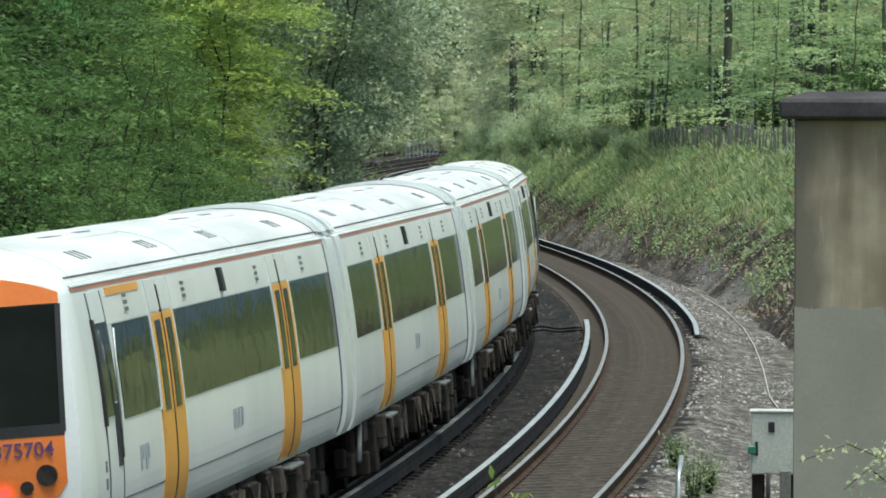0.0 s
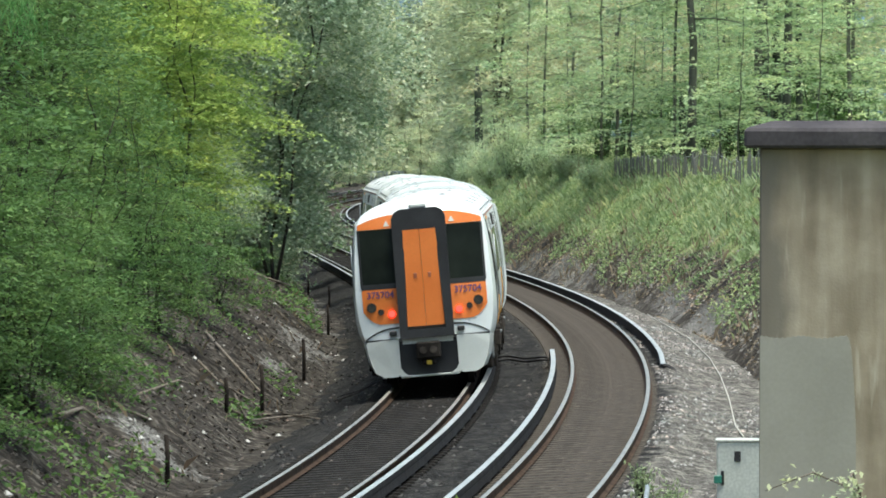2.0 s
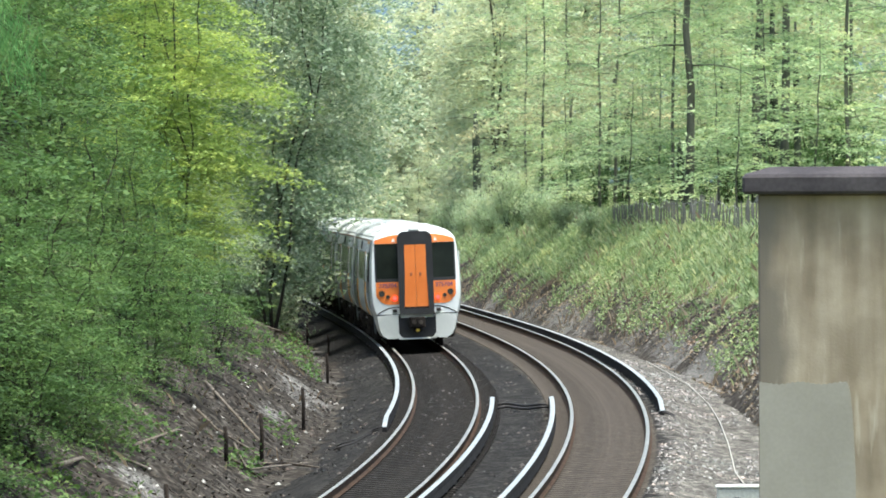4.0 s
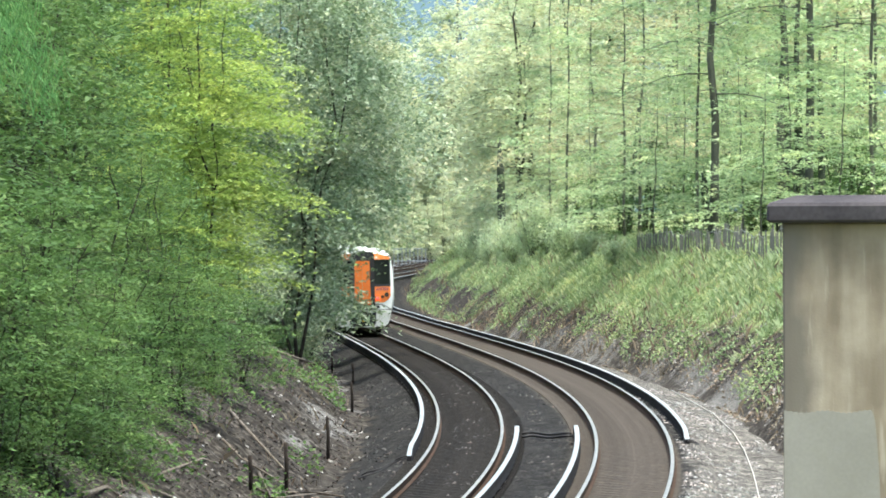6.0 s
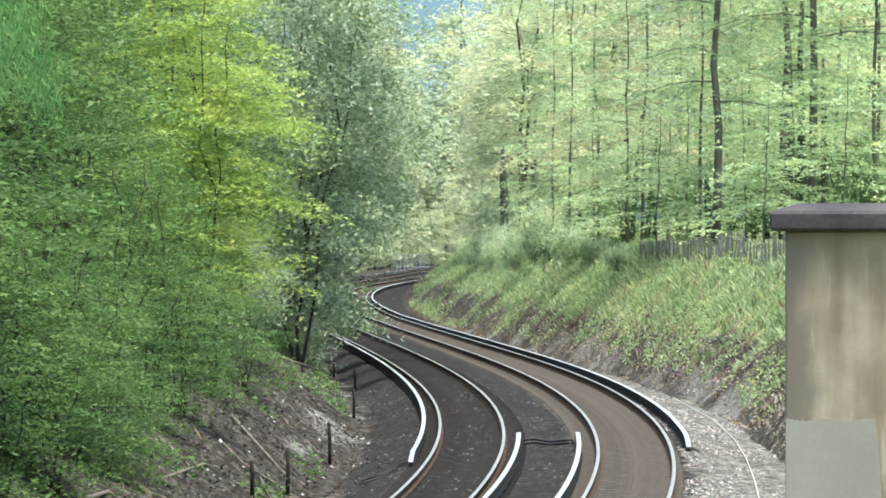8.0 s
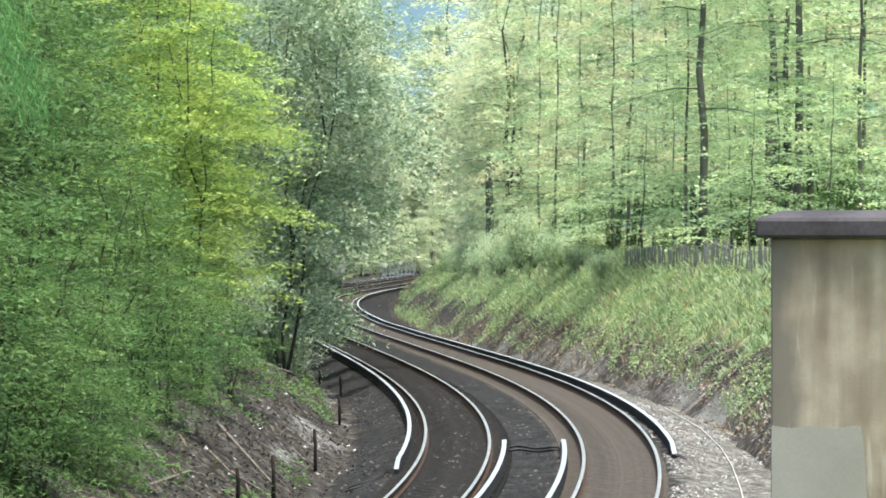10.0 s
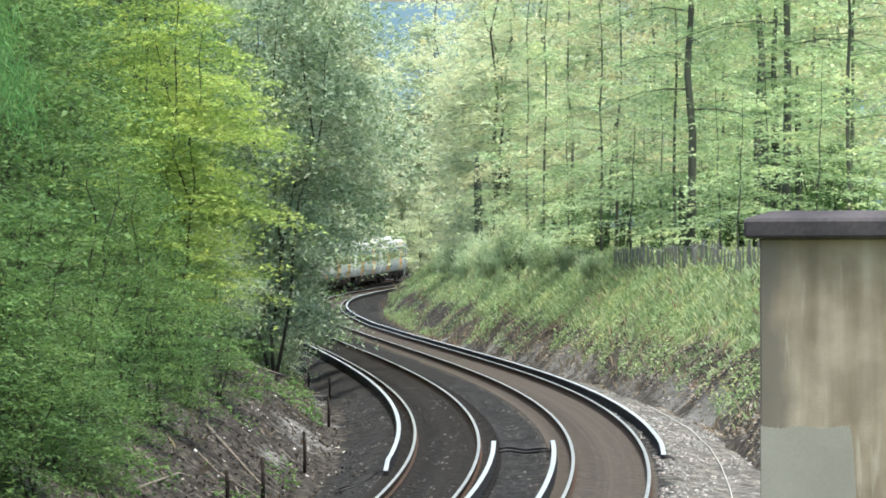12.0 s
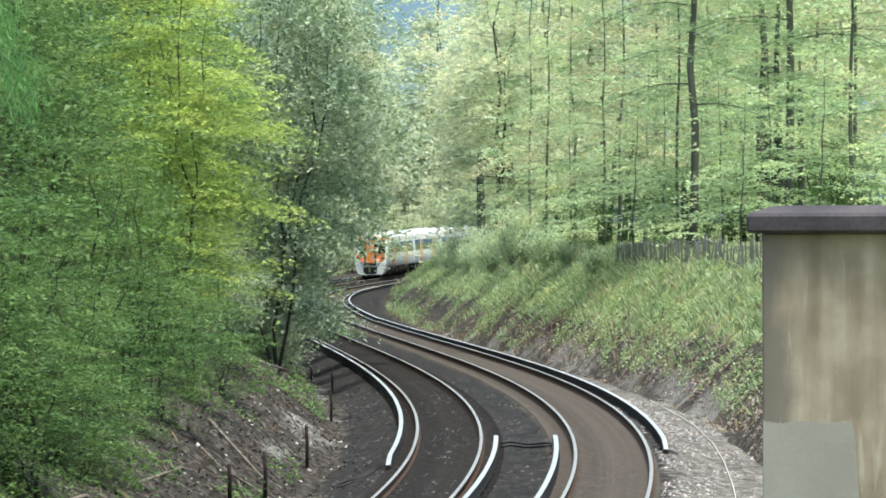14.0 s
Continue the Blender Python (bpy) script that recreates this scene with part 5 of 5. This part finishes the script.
# feathery willow scrub on the bank top
def build_scrub(x, y, r, h, n, mat, label, name="willow_bush", seed=3, leaf=0.16, low=0.25, fill=0.16, hang=0.0):
    rg2 = np.random.default_rng(seed)
    thing = tagged(new(name), label, "bush", "bank bushes")
    z = gz(x, y)
    specs, cs = [], []
    for k in range(26):
        az, w = rg2.uniform(0, 6.28), rg2.uniform(0.2, 1) * r
        tip = Vector((math.cos(az) * w, math.sin(az) * w, h * rg2.uniform(0.6, 1.1)))
        specs.append(([Vector((0, 0, -0.1)), tip * 0.5 + Vector((0, 0, h * 0.1)), tip], [leaf * 0.15, leaf * 0.08, leaf * 0.02]))
        for j in range(n // 26):
            t = rg2.uniform(low, 1)
            cs.append(np.array(tip) * t + rg2.normal(size=3) * fill * r)
    part("woody_base", tubes("woody_base", specs, M["bark"], 4), thing)
    part("foliage", leaves(np.array(cs), leaf * (1.3 if hang else 1.0), 0.1, rg2, mat, "foliage", 5.0 if hang else 2.4, hang), thing)
    thing.matrix_basis = pose(x, y, z)


for px, y, r, h, n, mt, sd in ((955, 340, 1.5, 3.4, 6400, "willow", 1), (905, 372, 1.6, 2.2, 4200, "willow", 2), (1010, 315, 1.3, 1.6, 3600, "willow", 3), (1060, 290, 0.9, 1.1, 2200, "willow", 5), (865, 400, 1.4, 2.4, 3600, "willow", 4),
                               (1105, 270, 0.8, 1.0, 1800, "willow", 8), (925, 352, 1.5, 2.2, 4200, "willow", 9), (880, 380, 1.6, 1.9, 3600, "willow", 10), (846, 410, 1.5, 2.1, 3600, "willow", 11), (985, 322, 1.3, 1.8, 3000, "grass", 12), (1035, 300, 1.2, 1.4, 2600, "grass", 13)):
    build_scrub(screen_x(px, y), y, r, h, n, M[mt], "feathery pale green scrub on the bank", seed=sd, hang=-0.55)


# shrubs whose tops reach up before the camera, and weeds by the cess
build_scrub(0.52, 30, 0.42, 3.25, 1500, M["leaf_yellow"], "young shrub with fresh leaves near the bank", "young_shrub", 41, 0.06, 0.8, 0.1)
def build_bramble():
    """Arching canes with small leaves in rows along them."""
    rg4 = np.random.default_rng(42)
    thing = tagged(new("bramble_bush"), "pale bramble canes arching before the rendered wall", "bush", "bank bushes")
    z0 = gz(2.75, 36)
    for k, (tx, tz, up) in enumerate(((2.04, 2.58, 2.68), (2.3, 2.42, 2.54), (2.2, 2.22, 2.36), (2.5, 2.6, 2.68))):
        pts = [Vector((2.78 + 0.05 * k, 36, z0 - 0.05)), Vector((2.72, 36 - 0.05 * k, 1.4)), Vector((2.6, 35.9, up - 0.12)), Vector((0.5 * (2.6 + tx), 35.8, up)), Vector((tx, 35.7, tz))]
        cane = part("cane", tubes("cane", [(pts, [0.012, 0.01, 0.008, 0.006, 0.003])], M["dead"], 5), thing, "thin arching cane")
        c = []
        for j in range(55):
            u = rg4.uniform(1.6, 4.0)
            i = min(int(u), 3)
            c.append(np.array(pts[i].lerp(pts[i + 1], u - i)) + rg4.normal(size=3) * np.array([0.025, 0.03, 0.03]))
        part("leaves", leaves(np.array(c), 0.042, 0.6, rg4, M["leaf_pale"], "leaves", 1.6), cane)


build_bramble()
for wx, wy, wh, sd in ((screen_x(1222, 77), 77, 0.75, 43), (screen_x(1250, 81), 81, 0.5, 44), (screen_x(1190, 84), 84, 0.45, 45)):
    build_scrub(wx, wy, 0.22, wh, 420, M["grass"], "tall green weed on the cess", "weed_clump", sd, 0.06, 0.1, 0.25)


# ---- the walled building ----
def build_building():
    thing = tagged(new("concrete_hut"), "stained rendered wall block with a dark chamfered coping", "building")
    thing.matrix_basis = pose(2.245, 40, 0, 0, 0, -4.2)
    zt = 4.556
    part("wall", boxes("wall", [(0, 3.2, 0, 2.2, -1.2, zt)], M["wall"], 0.012), thing)
    co = bmesh.new()
    o = 0.1
    lo = [(-o, -o), (3.2 + o, -o), (3.2 + o, 2.2 + o), (-o, 2.2 + o)]
    hi = [(0.08, 0.12), (3.1, 0.12), (3.1, 2.0), (0.08, 2.0)]
    v = [co.verts.new((x, y, zt)) for x, y in lo] + [co.verts.new((x, y, zt + 0.125)) for x, y in lo] + [co.verts.new((x, y, zt + 0.178)) for x, y in hi]
    for a in (0, 4):
        for k in range(4):
            j = (k + 1) % 4
            co.faces.new([v[a + k], v[a + j], v[a + 4 + j], v[a + 4 + k]])
    co.faces.new(v[8:12])
    co.faces.new(v[3::-1])
    part("coping", from_bm("coping", co, M["coping"], False, 0.018), thing, "dark weathered concrete coping")
    # repair coat with a ragged upper edge
    n = 60
    vs, fs = [], []
    for i in range(n + 1):
        x = 0.004 + 0.62 * i / n
        z = zt - 1.221 + 0.004 * math.sin(i * 1.9) + 0.008 * math.sin(i * 0.23 + 2) - 0.5 * max(0, (x - 0.56) / 0.06) ** 3
        vs += [(x, -0.006, -1.2), (x, -0.006, z), (x, 0.002, z)]
        if i:
            a = 3 * (i - 1)
            fs += [(a, a + 3, a + 4, a + 1), (a + 1, a + 4, a + 5, a + 2)]
    part("repair_coat", mesh("repair_coat", vs, fs, M["repair"]), thing, "smooth grey repair coat on the lower wall")


build_building()


# ---- lineside things ----
def build_cabinet():
    thing = tagged(new("lineside_cabinet"), "pale grey lineside equipment cabinet on dark legs", "cabinet")
    x, y = 4.17, 79.0
    z = gz(x, y) + 0.12
    thing.matrix_basis = pose(x, y, z, 0, 0, -4)
    part("body", boxes("body", [(-0.27, 0.3, -0.2, 0.2, 0.36, 1.15)], M["cabinet"], 0.015), thing)
    part("lid", boxes("lid", [(-0.29, 0.32, -0.22, 0.22, 1.15, 1.18)], M["cabinet"], 0.008), thing)
    part("plate", boxes("plate", [(-0.05, 0.03, -0.212, -0.198, 0.9, 1.03)], M["black"], 0.003), thing, "small dark plate")
    part("hasp", boxes("hasp", [(-0.22, -0.18, -0.225, -0.198, 0.6, 0.78)], M["black"], 0.003), thing, "dark hasp")
    part("green_box", boxes("green_box", [(-0.31, -0.21, -0.24, -0.14, 0.62, 0.72)], M["green"], 0.01), thing, "small green plastic box")
    for k in (-0.18, 0.2):
        part("leg", boxes("leg", [(k - 0.08, k + 0.08, -0.15, 0.15, -0.5, 0.36)], M["post"], 0.01), thing, "dark support leg")
    part("marker_post", boxes("marker_post", [(0.1, 0.24, -0.36, -0.24, -0.5, 0.42)], M["paling"], 0.012), thing, "short grey concrete post")
    part("cable_duct", tubes("cable_duct", [([(-0.05, -0.2, 0.38), (-0.05, -0.24, 0.1), (-0.1, -0.26, -0.3)], [0.03] * 3)], M["cable"], 6), thing, "black cable entry")


build_cabinet()


def ground_point(px, py, lift=0.0):
    """The place on the ground seen at a bearing from the eye."""
    e = Vector(EYE)
    d = Vector(((px - 784) / 10956, 1.0, -(py - 401.9) / 10956))
    y = 50.0
    while y < 480:
        q = e + d * y
        if q.z < gz(q.x, q.y) + lift:
            return q
        y += 0.6
    return e + d * 150


for px, py, h in ((600, 668, 0.85), (635, 745, 0.95), (637, 690, 0.7), (592, 825, 1.0), (518, 882, 1.0), (350, 1010, 0.85), (455, 880, 0.7)):
    g = ground_point(px, py)
    t = tagged(new("timber_post", tubes("timber_post", [([(g.x, g.y, g.z - 0.3), (g.x + 0.01, g.y, g.z + h * 0.6), (g.x - 0.015, g.y, g.z + h)], [0.045, 0.042, 0.038])], M["post"], 6)), "dark weathered timber post at the bank foot", "post", "posts along the left bank")

for pts, r in (([(405, 790), (440, 830), (500, 862), (525, 885)], 0.03), ([(260, 870), (330, 905), (390, 940)], 0.03), ([(505, 635), (545, 650), (590, 662)], 0.05), ([(430, 860), (500, 900), (600, 885)], 0.035), ([(470, 850), (490, 900), (520, 915)], 0.03),
               ([(280, 770), (310, 800), (345, 830)], 0.04), ([(520, 885), (560, 890), (620, 893)], 0.03), ([(420, 740), (470, 800), (520, 850)], 0.035), ([(300, 850), (370, 830), (440, 846)], 0.03), ([(120, 900), (200, 880), (260, 915)], 0.04), ([(545, 700), (575, 730), (620, 742)], 0.025)):
    q = [ground_point(a, b) + Vector((0, 0, 0.06 + 0.05 * (k % 2))) for k, (a, b) in enumerate(pts)]
    tagged(new("fallen_branch", tubes("fallen_branch", [(q, [r * (1 - 0.2 * k) for k in range(len(q))])], M["dead"], 6)), "dead fallen branch lying on the bank soil", "branch", "fallen branches")


def cable(points, r, mat, label, name="cable"):
    tagged(new(name, tubes(name, [(points, [r] * len(points))], mat, 6)), label, "cable", "track cables")


def sag(a, b, n, amp):
    return [a.lerp(b, i / n) + Vector((0, 0.35 * math.sin(6 * i / n), 0)) + Vector((0, 0, amp * math.sin(9.0 * i / n))) for i in range(n + 1)]


for k in range(2):
    cable(sag(at(87.4 - 2.2 * k, -SPACING + 1.2, -0.12), at(85.6 - 1.6 * k, -1.2, -0.12), 12, 0.02), 0.03, M["cable"], "black power cable between the third rails")
    cable(sag(at(78.2 - 1.2 * k, -SPACING - 1.2, -0.12), at(78.0 - 2.0 * k, -SPACING - 2.2, -0.46), 8, 0.02), 0.018, M["cable"], "black power cable from the third rail's end")
    cable(sag(at(77.8 - 0.8 * k, 1.2, -0.12), at(76.5 - 1.5 * k, 2.0, -0.46), 8, 0.02), 0.02, M["cable"], "black power cable from the third rail's end")
line = [ground_point(px, py) + Vector((0, 0, 0.05)) for px, py in ((1200, 705), (1240, 728), (1275, 748), (1310, 782), (1330, 815), (1345, 855), (1357, 905), (1372, 925))]
cable(line, 0.013, M["pale_cable"], "pale cable lying along the cess")

LOW = make_tree("hazel_bush", "low hazel growth, also a dark stand-in for shade in the wood", 3.7, 1.35, 0.03, M["leaf"], M["bark"], 11, 7, 54, 0.073, 2.2, 0.27, 0.13, 0.4, ((0, 0, 1), (0.7, -0.3, 0.85), (-0.5, 0.5, 0.8)), 0.04, 17, 0, "bank bushes", 0.45, cat="bush")
# low hazel growth reaching down the left bank
for k, px, py, a, s in ((0, 20, 900, 10, 0.36), (1, 110, 890, 70, 0.34), (0, 60, 830, 140, 0.42), (1, 150, 815, 200, 0.40), (0, -10, 800, 260, 0.45), (1, 215, 780, 310, 0.36), (0, 270, 745, 30, 0.38), (1, 330, 735, 95, 0.36), (0, 385, 705, 160, 0.36), (1, 440, 690, 230, 0.34), (0, 200, 850, 290, 0.26), (1, 100, 770, 350, 0.5)):
    g = ground_point(px, py)
    plant_copy(LOW, g.x, g.y, a, s * 2.5)
plant(LOW, *ground_point(300, 715).xy, 20, 0.95)
# hazel copies added as dark filling for the wood's shaded interior
for px, y, a, s in ((1070, 318, 0, 1.3), (1120, 300, 50, 1.2), (1165, 292, 110, 1.5), (1215, 296, 160, 1.3), (1300, 285, 210, 1.4), (1345, 290, 260, 1.6), (1395, 284, 310, 1.7), (1440, 286, 20, 1.7), (1485, 280, 80, 1.5), (1530, 276, 140, 1.4), (1575, 272, 200, 1.4), (1255, 292, 15, 1.2)):
    plant_copy(LOW, screen_x(px, y), y, a, s)

# pale stones and litter
def stones(n, s0, s1, o0, o1, r, mat, label, seed, name):
    rg3 = np.random.default_rng(seed)
    p, s, o, _ = scatter(n, s0, s1, o0, o1, rg3)
    keep = vnoise(s * 0.21, o * 1.7, seed) + 0.5 * vnoise(s * 0.9, o * 3.1, seed + 1) > -0.1
    p = p[keep]
    vs, fs = [], []
    oct_ = np.array([(1, 0, 0), (0, 1, 0), (-1, 0, 0), (0, -1, 0), (0, 0, 0.8), (0, 0, -0.8)])
    tri = [(0, 1, 4), (1, 2, 4), (2, 3, 4), (3, 0, 4), (1, 0, 5), (2, 1, 5), (3, 2, 5), (0, 3, 5)]
    for q in p:
        k = len(vs)
        vs += (q + oct_ * rg3.uniform(0.5, 1.4, (6, 1)) * r * rg3.uniform(0.4, 1.5)).tolist()
        fs += [tuple(i + k for i in f) for f in tri]
    tagged(new(name, mesh(name, vs, fs, mat)), label, "stones", kind="stuff")


stones(15000, 8, 130, 1.0, 4.2, 0.028, M["gravel"], "loose pale stones on the cess", 61, "loose_stones")
stones(160, 20, 120, -8.5, -6.0, 0.05, M["chalk"], "pale chalk lumps on the bank foot", 62, "chalk_lumps")

stones(2600, 40, 190, 3.3, 5.6, 0.04, M["pebble"], "grey stones on the lower bank", 63, "bank_stones")
stones(4500, 5, 150, -6.0, -1.0, 0.035, M["ballast_stone"], "loose ballast stones between the rails", 64, "ballast_stones")

# rubbish and the short handrail
g = ground_point(912, 484)
tagged(new("plastic_bag", leaves(np.array([tuple(g)]) + np.random.default_rng(3).normal(size=(14, 3)) * 0.1 + np.array([0, 0, 0.45]), 0.3, 0.5, np.random.default_rng(3), M["chalk"], "plastic_bag")), "crumpled white plastic litter on the bank", "litter")
hx_, hy_ = screen_x(1195, 73), 73.0
hz_ = gz(hx_, hy_)
tagged(new("handrail", tubes("handrail", [([(hx_, hy_, hz_ - 0.3), (hx_, hy_, hz_ + 0.72), (hx_ + 0.04, hy_ + 0.3, hz_ + 0.82), (hx_ + 0.1, hy_ + 1.6, hz_ + 0.86)], [0.03] * 4)], M["galv"], 8)), "short galvanised handrail beside the track", "handrail")


# ---- far railing by the bend ----
def build_far_railing():
    thing = tagged(new("bridge_railing"), "grey-blue railing beside the far bend", "railing")
    y = 560.0
    x0, x1 = screen_x(711, y), screen_x(769, y)
    z = 4.576 - (474 - 401.9) * y / 10956
    part("rail", boxes("rail", [(x0, x1, y - 0.05, y + 0.05, z + 1.18, z + 1.26), (x0, x1, y - 0.05, y + 0.05, z + 0.1, z + 0.18)], M["far_rail"], 0.01), thing)
    k = x0
    while k < x1:
        part("baluster", boxes("baluster", [(k - 0.04, k + 0.04, y - 0.04, y + 0.04, z - 2.0, z + 1.2)], M["far_rail"], 0), thing)
        k += 0.36
    part("parapet", boxes("parapet", [(x0, x1, y - 0.1, y + 0.2, z - 1.2, z - 0.25)], M["far_rail"], 0.02), thing, "low grey parapet")


build_far_railing()


build_sleepers(0.05, RIGHT_TRACK, M["sleeper"])
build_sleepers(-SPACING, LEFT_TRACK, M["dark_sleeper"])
motions()
